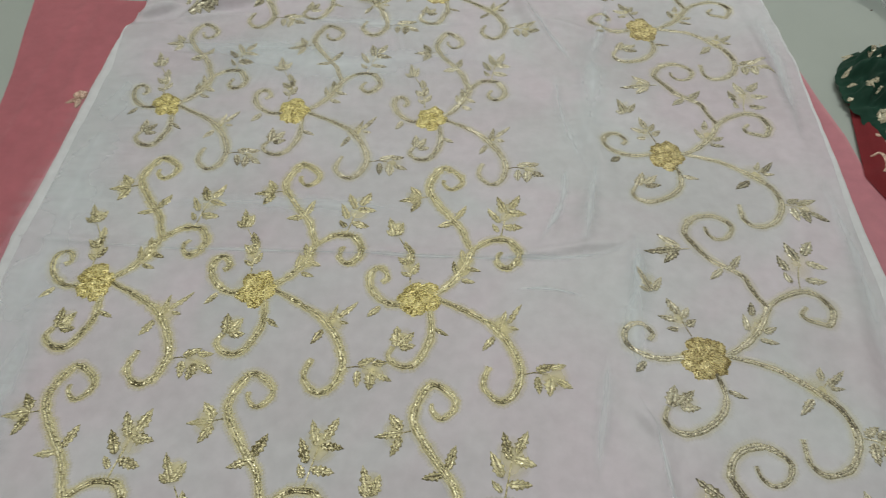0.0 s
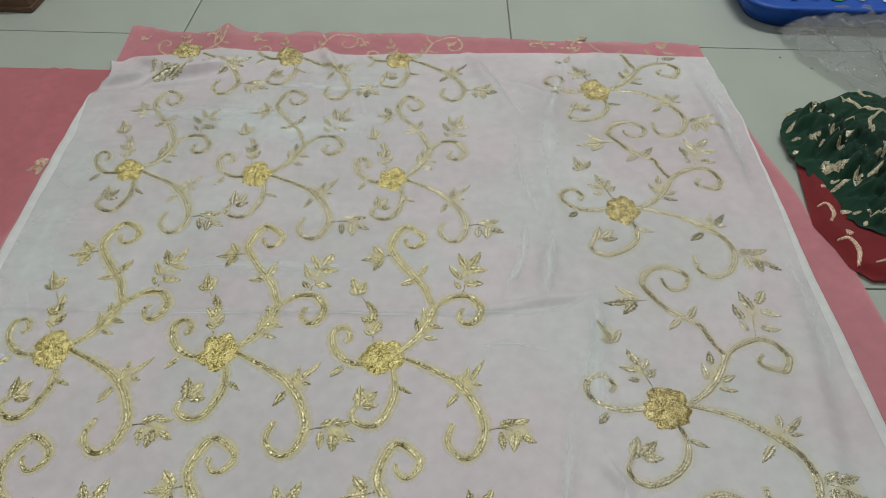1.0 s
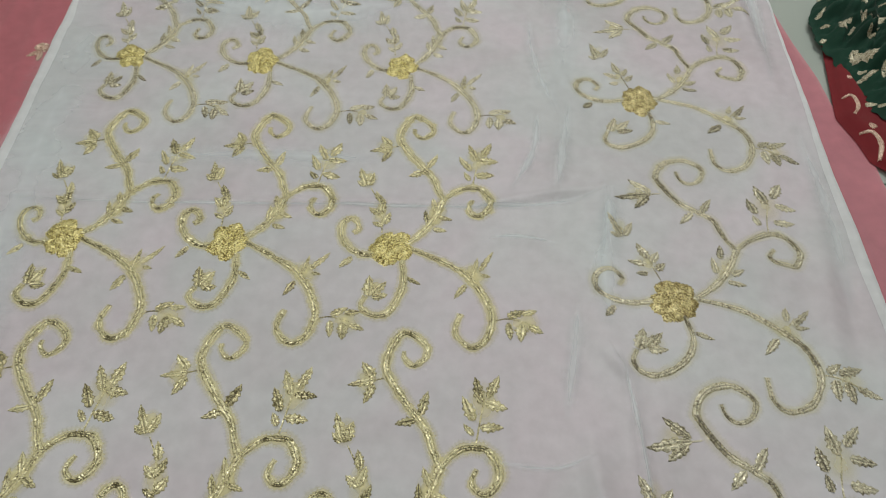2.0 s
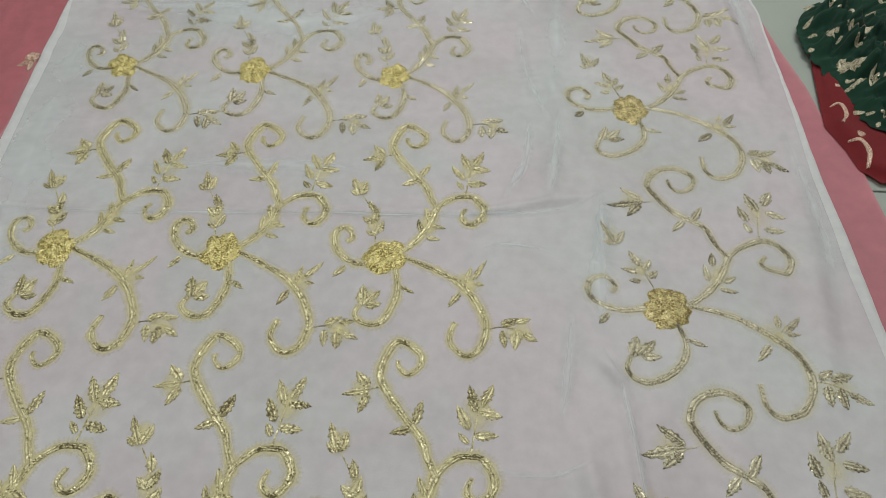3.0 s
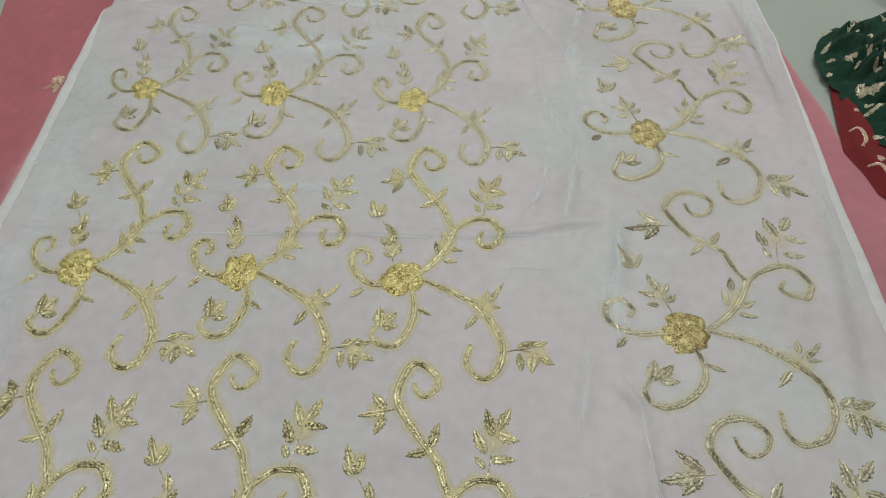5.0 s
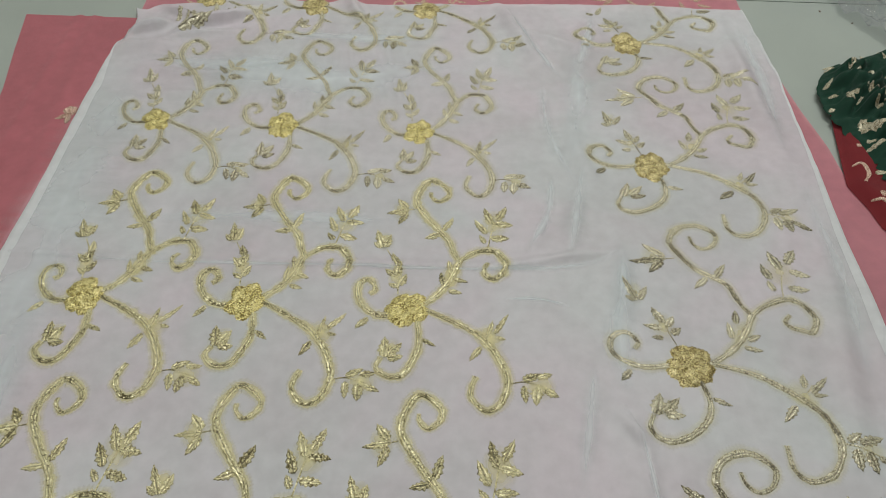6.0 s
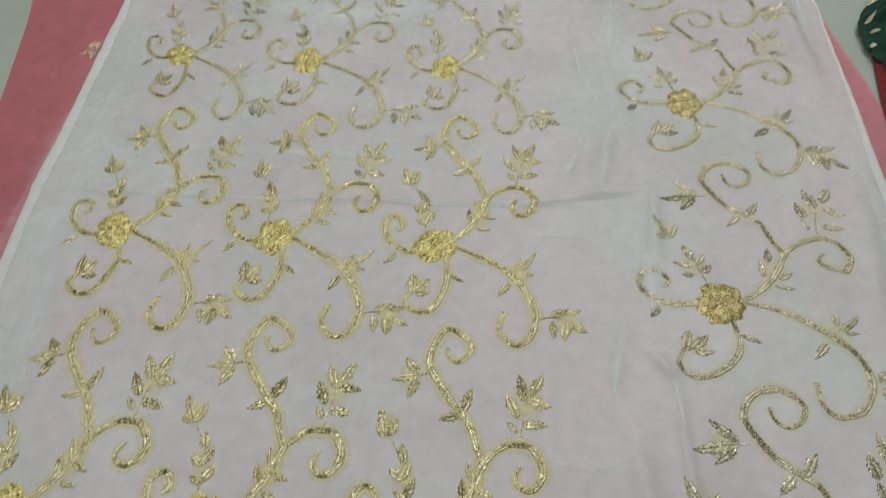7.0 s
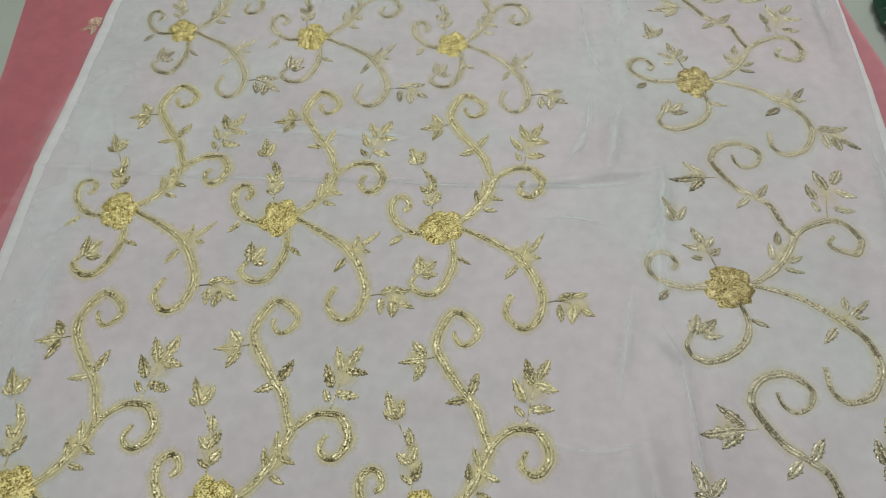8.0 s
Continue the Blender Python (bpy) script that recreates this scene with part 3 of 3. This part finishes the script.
def flower_mesh(to, ground, seed, radius=22.0, material=None):
    """A stitched rose: overlapping scalloped petals of looped thread round a coiled middle."""
    st, nr, na = Stitches(), 22, 84
    for j in range(nr):
        r = j / (nr - 1)
        for i in range(na):
            a = i / na * math.tau
            lobe = abs(math.sin(2.5 * a + seed)) ** 0.6
            rim = 0.87 + 0.26 * lobe + 0.08 * math.cos(2 * a + seed * 2.3) + 0.16 * noise.noise((math.cos(a) * 3.1, math.sin(a) * 3.1, seed))
            rim *= 1 + (0.025 if i % 2 else -0.025)
            rr = radius * r * rim
            p = to((rr * math.cos(a), rr * 1.16 * math.sin(a)))
            petal = 0.9 * lobe * math.sin(math.pi * min(1, r * 1.05)) + 0.5 * math.sin(r * 13 - a + seed)
            loops = 1.1 * noise.noise((p.x * 230, p.y * 230, seed)) + 0.9 * noise.noise((p.x * 560, p.y * 560, seed))
            h = (1 - r ** 5) * (1.7 + petal + loops) - 0.5 * r ** 6
            st.verts.append((p.x, p.y, ground(p.x, p.y) + 0.001 * h + 0.0002))
            # shade between petals put into colour: darker at gaps, middle and rim
            st.uvs.append((0.4, 0.5 - 0.5 * lobe * math.sin(math.pi * r)))
    st.faces.extend(grid_faces(na, nr, True))
    return st.mesh("flower", material or RICH)


def build_motif(cloth_ob, design, to, seed, gold=GOLD, ground=swell, rose=RICH):
    """One motif: the long hooked stem carries its tendrils, twigs, leaves and flower."""
    def strand(name, pts, w0, w1, w2, up, parent, material=gold, label="", band=BAND, base=0.0):
        st = Stitches()
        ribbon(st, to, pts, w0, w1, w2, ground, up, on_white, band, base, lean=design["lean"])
        return part(name, st.mesh(name, material), parent, label) if st.verts else None

    stems = design["stems"]
    under = UNDER if gold is GOLD else UNDER_THIN
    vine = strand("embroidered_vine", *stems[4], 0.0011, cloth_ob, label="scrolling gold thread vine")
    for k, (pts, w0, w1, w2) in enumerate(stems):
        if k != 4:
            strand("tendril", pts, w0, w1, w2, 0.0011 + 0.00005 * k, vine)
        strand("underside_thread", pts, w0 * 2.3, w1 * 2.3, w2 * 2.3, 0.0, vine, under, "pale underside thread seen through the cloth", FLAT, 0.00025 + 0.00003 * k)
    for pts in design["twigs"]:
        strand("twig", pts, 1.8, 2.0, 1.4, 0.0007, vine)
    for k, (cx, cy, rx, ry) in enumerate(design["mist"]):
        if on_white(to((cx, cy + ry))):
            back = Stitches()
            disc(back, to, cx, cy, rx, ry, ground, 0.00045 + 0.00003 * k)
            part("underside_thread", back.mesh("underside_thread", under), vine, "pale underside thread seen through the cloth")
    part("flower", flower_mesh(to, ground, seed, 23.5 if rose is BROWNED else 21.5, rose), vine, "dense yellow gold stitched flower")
    rng = random.Random(int(seed * 100))
    for x0, y0, x1, y1, w in design["leaves"] + design["low_leaves"] + design["hook_leaves"]:
        if on_white(to((x1, y1))) and on_white(to((x0, y0))):
            part("leaf", leaf_mesh(to, x0, y0, x1, y1, w * rng.uniform(0.9, 1.15), ground, gold, rng.uniform(-0.14, 0.14), rng.choice((0.0, 0.15, 0.3, 0.65))), vine)


J0, H0 = (0.054, 0.068), (0.094, -0.135)
FIELD_AT = [((-0.272, 0.500), (0.053, 0.068), (0.095, -0.135)), ((-0.087, 0.503), (0.054, 0.066), (0.094, -0.136)), ((0.098, 0.501), (0.055, 0.070), (0.095, -0.133)),
            ((-0.290, 0.825), (0.046, 0.066), (0.097, -0.136)), ((-0.106, 0.824), (0.056, 0.071), (0.098, -0.140)), ((0.090, 0.822), (0.050, 0.067), (0.089, -0.137)),
            ((-0.297, 1.168), J0, (0.094, -0.142)), ((-0.113, 1.157), J0, (0.098, -0.140)), ((0.081, 1.153), J0, (0.096, -0.133)),
            ((-0.265, 0.177), J0, H0), ((-0.081, 0.179), J0, H0), ((0.105, 0.177), J0, H0),
            ((-0.250, -0.14), J0, H0), ((-0.064, -0.14), J0, H0), ((0.120, -0.14), J0, H0)]
BORDER_AT = [(0.416, 1.071), (0.412, 0.765), (0.407, 0.441), (0.401, 0.128), (0.402, -0.205)]
white = build_white_cloth()
build_fold_strips(white)
for k, (place, arm_j, arm_h) in enumerate(FIELD_AT):
    build_motif(white, FIELD, lay(place, arm_j, arm_h), 1.0 + 0.77 * k, DIM_GOLD if 2 < k < 9 else GOLD, rose=BROWNED if 5 < k < 9 else RICH)
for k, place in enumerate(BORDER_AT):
    build_motif(white, BORDER, lay(place, ARM_J * 0.001, ARM_H * 0.001), 20.0 + 0.77 * k, DIM_GOLD, rose=BROWNED)

for x0, y0, x1, y1, w in ((-0.324, 1.058, -0.284, 1.083, 20), (-0.300, 1.066, -0.270, 1.090, 13), (-0.338, 1.090, -0.330, 1.128, 10), (-0.250, 1.105, -0.243, 1.128, 8)):
    part("gathered_stitching", leaf_mesh(lambda p: Vector(p), x0, y0, x1, y1, w * 0.7, swell, DIM_GOLD, 0.1, 0.15), white, "bunched gold stitching in a gathered fold")


# ---------------------------------------------------------------- pink fabrics below it
def sheet(name, left, right, y0, y1, ground, material, nu=60, nv=120, top=None):
    verts = []
    for j in range(nv):
        for i in range(nu):
            u, v = i / (nu - 1), j / (nv - 1)
            guess = bend(left, y1) * (1 - u) + bend(right, y1) * u
            y = y0 + (y1 + (top(guess) if top else 0) - y0) * v
            a, b = bend(left, y), bend(right, y)
            x = a + (b - a) * u
            verts.append((x, y, ground(x, y)))
    return mesh_of(name, verts, grid_faces(nu, nv), material)


def pink_ground(x, y):
    return FLOOR_Z + 0.0045 + 0.0012 * noise.noise((x * 12, y * 8, 5)) + 0.02 * math.exp(-((x + 0.24) / 0.02) ** 2 - ((y - 1.25) / 0.02) ** 2) + smooth((y - 1.20) / 0.05) * 0.007 * abs(noise.noise((x * 30, y * 14, 2.6)))


def pink_edge(x):
    return 0.006 * math.sin(x * 9 + 1) + 0.006 * noise.noise((x * 16, 2, 0)) + 0.0035 * noise.noise((x * 55, 6, 1)) + 0.012 * smooth((-0.33 - x) / 0.06) - 0.010 * smooth((x - 0.58) / 0.05)


def on_pink(p):
    return top_edge(p.x) + 0.002 < p.y < 1.248 + pink_edge(p.x)


def build_pink():
    left = [(-0.7, -0.40), (1.10, -0.412), (1.18, -0.417), (1.26, -0.424), (1.4, -0.42)]
    right = [(-0.7, 0.74), (0.4, 0.708), (0.59, 0.699), (0.69, 0.697), (0.75, 0.678), (0.83, 0.673), (0.91, 0.658), (1.0, 0.646), (1.195, 0.634), (1.25, 0.632)]
    edge = pink_edge
    top = tagged(part("pink_fabric", sheet("pink_fabric", left, right, -0.65, 1.253, pink_ground, SHEER_PINK, 200, 160, top=edge)),
                 "rose pink georgette fabric with pale gold sprigs under the white cloth", "fabric", "pink fabrics")
    low = lambda x, y: FLOOR_Z + 0.0022 + 0.0008 * noise.noise((x * 9, y * 7, 9)) + 0.003 * math.exp(-((x + 0.50 + 0.06 * (y - 0.9)) / 0.006) ** 2) + 0.0025 * math.exp(-((x + 0.455 + 0.15 * (y - 0.9)) / 0.008) ** 2)
    left2 = [(-0.7, -0.30), (0.3, -0.44), (0.734, -0.516), (0.9, -0.552), (1.0, -0.580), (1.095, -0.604), (1.2, -0.63)]
    right2 = [(-0.7, -0.2), (1.2, -0.30)]
    side = tagged(part("pink_fabric", sheet("pink_fabric", left2, right2, -0.65, 1.112, low, PINK, 40, 90)),
                  "plain rose pink georgette fabric lying on the tiles", "fabric", "pink fabrics")
    return top, side


pink_top, pink_side = build_pink()


# pale sprigs worked on the pink fabric's far edge: x, y, turn in degrees, size
SPRIGS = [(-0.385, 1.222, 20, 0.5), (-0.262, 1.236, 130, 0.7), (-0.180, 1.225, -40, 0.8), (0.012, 1.225, 100, 0.7), (0.175, 1.224, 10, 0.5), (0.335, 1.236, 160, 0.9),
          (0.408, 1.252, 35, 0.9), (0.560, 1.232, 0, 0.5)]
for k, (x, y, turn, size) in enumerate(SPRIGS):
    ca, sa = math.cos(radians(turn)) * size * 0.001, math.sin(radians(turn)) * size * 0.001
    to = lambda p: Vector((x + ca * p[0] - sa * p[1], y + sa * p[0] + ca * p[1]))
    st = Stitches()
    ribbon(st, to, [(-22, -6), (-8, 0), (8, 2), (16, 10), (12, 18), (4, 15)][:6 if k % 2 else 4], 3, 5, 2.5, pink_ground)
    sprig = part("embroidered_sprig", st.mesh("sprig", PALE), pink_top, "pale gold stitched sprig")
    for x0, y0, x1, y1, w in ((-10, 0, -20, 14, 7), (-6, -2, 2, -17, 7), (6, 3, 24, 0, 8), (-20, -6, -32, -10, 7))[:4 if size > 0.8 else 2]:
        part("leaf", leaf_mesh(to, x0, y0, x1, y1, w, pink_ground, PALE), sprig)
# the far row of the pattern runs on across the pink edge in paler thread
for place, arm_j, arm_h in FIELD_AT[6:9] + [(BORDER_AT[0], ARM_J * 0.001, ARM_H * 0.001)]:
    design, to = (BORDER if place == BORDER_AT[0] else FIELD), lay(place, arm_j, arm_h)
    for pts, w0, w1, w2 in design["stems"]:
        st = Stitches()
        ribbon(st, to, pts, w0 * 0.6, w1 * 0.6, w2 * 0.6, pink_ground, keep=on_pink)
        if st.verts:
            part("embroidered_scroll", st.mesh("scroll", PALE), pink_top, "pale gold stitched scroll end")
    for x0, y0, x1, y1, w in design["leaves"] + design["low_leaves"]:
        if on_pink(to((x0, y0))) and on_pink(to((x1, y1))):
            part("leaf", leaf_mesh(to, x0, y0, x1, y1, w * 0.8, pink_ground, PALE), pink_top)
to = lambda p: Vector((-0.427 + 0.001 * p[0], 0.848 + 0.001 * p[1]))
bud = part("embroidered_sprig", flower_mesh(to, lambda x, y: FLOOR_Z + 0.0035, 3.0, 9.0, PALE), pink_side, "pale gold stitched bud")
for x0, y0, x1, y1, w in ((0, -8, -14, -22, 7), (2, -10, 4, -30, 7)):
    part("leaf", leaf_mesh(to, x0, y0, x1, y1, w, lambda x, y: FLOOR_Z + 0.0035, PALE), bud)


# ---------------------------------------------------------------- red and green fabrics in a heap
RED_LEFT = [(0.640, 0.715), (0.655, 0.703), (0.664, 0.692), (0.70, 0.686), (0.745, 0.672), (0.93, 0.702), (1.02, 0.72)]
GREEN_LEFT = [(0.70, 0.775), (0.715, 0.745), (0.73, 0.724), (0.79, 0.712), (0.84, 0.700), (0.90, 0.690), (0.935, 0.688), (0.965, 0.693), (0.99, 0.706), (1.01, 0.728), (1.03, 0.770)]


def red_ground(x, y):
    e = smooth((x - bend(RED_LEFT, y)) / 0.02) * smooth((y - 0.640) / 0.025)
    return FLOOR_Z + 0.006 + e * (0.012 + 0.004 * noise.noise((x * 25, y * 18, 2)))


def green_ground(x, y):
    e = smooth((x - bend(GREEN_LEFT, y)) / 0.05) ** 0.7 * smooth((y - 0.70) / 0.05) * smooth((1.045 + 0.02 * math.sin(x * 40) - y) / 0.05)
    loose = 1 - 0.85 * smooth((x + 0.55 * (y - 0.9) - 0.76) / 0.06)
    d = x * 0.75 + y * 0.65
    fold = 0.22 * noise.noise((x * 18 + y * 9, y * 16 - x * 8, 6)) + loose * (0.55 * noise.noise((d * 34, (y - x) * 52, 4)) + 0.30 * noise.noise((x * 95, y * 80, 1)) + 0.12 * noise.noise((x * 210, y * 190, 1)))
    valley = max(0.0, 1 - 8 * abs(noise.noise((d * 22, (y - x) * 15, 11)))) + 0.7 * max(0.0, 1 - 7 * abs(noise.noise((d * 15 + 3, (y - x) * 34, 2))))
    fold -= 0.5 * (0.12 + 0.88 * loose) * valley
    return FLOOR_Z + 0.012 + 0.010 * smooth((x - 0.69) / 0.05) + e * 0.036 * (1 + fold)


def build_heap():
    right = [(0.0, 1.16), (2.0, 1.16)]
    red = tagged(part("red_fabric", sheet("red_fabric", RED_LEFT, right, 0.643, 1.0, red_ground, RED, 90, 80)),
                 "deep red fabric with pale gold embroidery under the green heap", "fabric")
    ragged = [(y, x + 0.007 * noise.noise((y * 70, 1, 1)) + 0.004 * noise.noise((y * 190, 4, 1))) for y, x in [(0.70 + 0.33 * k / 60, bend(GREEN_LEFT, 0.70 + 0.33 * k / 60)) for k in range(61)]]
    edge = lambda x: 0.012 * math.sin(x * 37) + 0.008 * noise.noise((x * 60, 3, 3)) - 0.012 * smooth((x - 0.72) / 0.06)
    green = tagged(part("green_fabric", sheet("green_fabric", ragged, right, 0.70, 1.03, green_ground, GREEN, 150, 120, top=edge)),
                   "crumpled bottle green fabric with pale gold embroidery heaped on red fabric", "fabric")
    metre = lambda p: Vector(p)
    for ob, ground, lines in ((green, green_ground, ([(0.828, 0.952), (0.806, 0.935), (0.799, 0.905)], [(0.805, 0.881), (0.797, 0.858), (0.782, 0.852), (0.769, 0.863)],
                                                     [(0.786, 1.010), (0.791, 0.987), (0.805, 0.963), (0.837, 0.952)], [(0.728, 0.958), (0.745, 0.957), (0.752, 0.934)],
                                                     [(0.734, 0.918), (0.742, 0.902), (0.757, 0.890)], [(0.90, 0.98), (0.92, 0.95), (0.90, 0.92)], [(0.735, 0.748), (0.760, 0.738), (0.79, 0.742)])),
                              (red, red_ground, ([(0.687, 0.779), (0.700, 0.780), (0.703, 0.762), (0.693, 0.745)], [(0.690, 0.712), (0.704, 0.707), (0.708, 0.688), (0.701, 0.664)],
                                                 [(0.72, 0.664), (0.75, 0.672), (0.79, 0.670)]))):
        for pts in lines:
            st = Stitches()
            ribbon(st, metre, pts, 3, 6, 3.5, ground, 0.0012)
            part("embroidered_scroll", st.mesh("scroll", PALE if ob is red else CREAM), ob, "pale gold stitched scroll")
    for x0, y0, x1, y1, w in ((0.735, 0.974, 0.752, 1.0, 11), (0.757, 0.905, 0.770, 0.905, 17), (0.722, 0.834, 0.725, 0.864, 16), (0.722, 0.832, 0.740, 0.838, 14), (0.712, 0.804, 0.733, 0.805, 10),
                              (0.741, 0.797, 0.749, 0.820, 12), (0.748, 0.797, 0.774, 0.811, 9), (0.702, 0.808, 0.705, 0.793, 9), (0.712, 0.765, 0.722, 0.757, 9), (0.738, 0.743, 0.75, 0.738, 8),
                              (0.716, 0.92, 0.722, 0.905, 8), (0.700, 0.952, 0.712, 0.962, 9), (0.86, 0.90, 0.87, 0.93, 12), (0.84, 0.84, 0.86, 0.83, 11), (0.80, 0.79, 0.81, 0.76, 11), (0.88, 0.79, 0.90, 0.81, 11),
                              (0.82, 1.02, 0.83, 0.995, 9), (0.79, 0.82, 0.80, 0.835, 9), (0.77, 0.77, 0.785, 0.775, 8), (0.735, 0.878, 0.742, 0.868, 8), (0.775, 0.945, 0.782, 0.935, 8)):
        part("leaf", leaf_mesh(metre, x0, y0, x1, y1, w * 0.68, green_ground, CREAM, 0.15, 0.1), green)
    rng = random.Random(5)
    for k in range(18):
        y = rng.uniform(0.715, 1.03)
        x = bend(GREEN_LEFT, y) + (rng.uniform(0.004, 0.03) if k < 11 else rng.uniform(0.03, 0.30))
        a, ln = rng.uniform(0, math.tau), rng.uniform(0.007, 0.014)
        part("leaf", leaf_mesh(metre, x, y, x + ln * math.cos(a), y + ln * math.sin(a), rng.uniform(3, 5.5), green_ground, CREAM, 0.2, 0.1), green)
    for x0, y0, x1, y1, w in ((0.702, 0.721, 0.712, 0.719, 10), (0.704, 0.82, 0.709, 0.815, 5), (0.704, 0.90, 0.712, 0.89, 9)):
        part("leaf", leaf_mesh(metre, x0, y0, x1, y1, w, red_ground, PALE), red)


build_heap()


# ---------------------------------------------------------------- tray, plastic bag and wooden block by the far edge
def round_rect(w, d, r, n=8):
    out = []
    for cx, cy, a0 in ((w / 2 - r, d / 2 - r, 0), (-w / 2 + r, d / 2 - r, 90), (-w / 2 + r, -d / 2 + r, 180), (w / 2 - r, -d / 2 + r, 270)):
        out += [(cx + r * math.cos(radians(a0 + 90 * k / n)), cy + r * math.sin(radians(a0 + 90 * k / n))) for k in range(n + 1)]
    return out


def build_tray():
    rings = [(0.44, 0.30, 0.05, 0.0), (0.47, 0.33, 0.06, 0.002), (0.50, 0.36, 0.065, 0.030), (0.505, 0.365, 0.067, 0.045), (0.52, 0.38, 0.07, 0.047), (0.522, 0.382, 0.07, 0.043),
             (0.52, 0.38, 0.07, 0.050), (0.50, 0.36, 0.065, 0.050), (0.49, 0.35, 0.062, 0.044), (0.46, 0.32, 0.056, 0.010), (0.30, 0.2, 0.04, 0.008), (0.02, 0.02, 0.009, 0.008)]
    verts = []
    for w, d, r, z in rings:
        verts += [(x, y, z) for x, y in round_rect(w, d, r)]
    n = len(round_rect(1, 1, 0.1))
    tray = tagged(part("plastic_tray", mesh_of("tray", verts, grid_faces(n, len(rings), True), BLUE)), "glossy blue plastic tray with a small printed floral pattern", "tray")
    tray.location = (0.995, 1.502, FLOOR_Z)
    for k, (x, y) in enumerate(((-0.12, -0.06), (-0.075, -0.055), (-0.03, -0.058), (0.02, -0.055), (0.07, -0.06), (0.12, -0.055))):
        green = k % 3 == 2
        rows = [(x + (0.016 if green else 0.009) * r * math.cos(a * math.tau / 14) * (1 + 0.2 * math.cos(5 * a * math.tau / 14)), y + 0.008 * r * math.sin(a * math.tau / 14), 0.0105) for r in (0.05, 0.6, 1) for a in range(14)]
        part("printed_leaf" if green else "printed_petal", mesh_of("print", rows, grid_faces(14, 3, True), PRINT_GREEN if green else PRINT_WHITE), tray, "green printed leaf" if green else "white printed petal")


def bag_ground(x, y):
    u, v = (x - 1.01) / 0.24, (y - 1.225) / 0.16
    e = smooth(1.25 * (1 - (abs(u) ** 3 + abs(v) ** 3)))
    crumple = abs(noise.noise((x * 17, y * 15, 7))) * 0.9 + abs(noise.noise((x * 38, y * 34, 3))) * 0.5 + abs(noise.noise((x * 80, y * 75, 5))) * 0.22
    return FLOOR_Z + 0.001 + e * (0.008 + 0.040 * crumple + 0.022 * smooth((y - 1.18) / 0.12))


def build_bag():
    nu, nv = 110, 90
    verts = []
    for j in range(nv):
        for i in range(nu):
            u, v = i / (nu - 1) * 2 - 1, j / (nv - 1) * 2 - 1
            x = 1.01 - 0.03 * v + 0.205 * u * math.sqrt(1 - 0.3 * v * v) + 0.008 * noise.noise((v * 4, 1, u))
            y = 1.225 + 0.155 * v * math.sqrt(1 - 0.3 * u * u) + 0.008 * noise.noise((u * 4, 5, v))
            verts.append((x, y, bag_ground(x, y)))
    tagged(part("plastic_bag", mesh_of("plastic_bag", verts, grid_faces(nu, nv), FILM)), "crumpled clear plastic bag lying on the tiles", "plastic bag")


def build_block():
    block = tagged(part("wooden_block", box_mesh("wooden_block", (0.30, 0.22, 0.085), WOOD, 0.005)), "dark brown wooden block standing on the tiles", "wood block")
    block.location = (-0.785, 1.432, FLOOR_Z + 0.0425)
    block.rotation_euler.z = radians(-1.5)
    part("bottom_moulding", box_mesh("bottom_moulding", (0.308, 0.228, 0.012), WOOD, 0.003), block, "darker bottom edge strip").location = (0, 0, -0.0365)


def build_lint():
    """Two dark scraps of thread on the tiles."""
    for x, y, turn in ((0.822, 1.178, 30), (0.778, 1.215, 100)):
        st = Stitches()
        ribbon(st, lambda p: Vector((0.001 * p[0], 0.001 * p[1])), [(-2.5, 0), (-0.5, 0.8), (1, 0.2), (2.6, 0.9)], 1.6, 2.0, 1.2, lambda px, py: 0.0, 0.0006, step=0.0006)
        scrap = tagged(part("thread_scrap", st.mesh("thread_scrap", WOOD)), "tiny dark scrap of thread on the tiles", "thread scrap", "thread scraps")
        scrap.location, scrap.rotation_euler.z = (x, y, FLOOR_Z + 0.0004), radians(turn)


build_lint()
build_tray()
build_bag()
build_block()
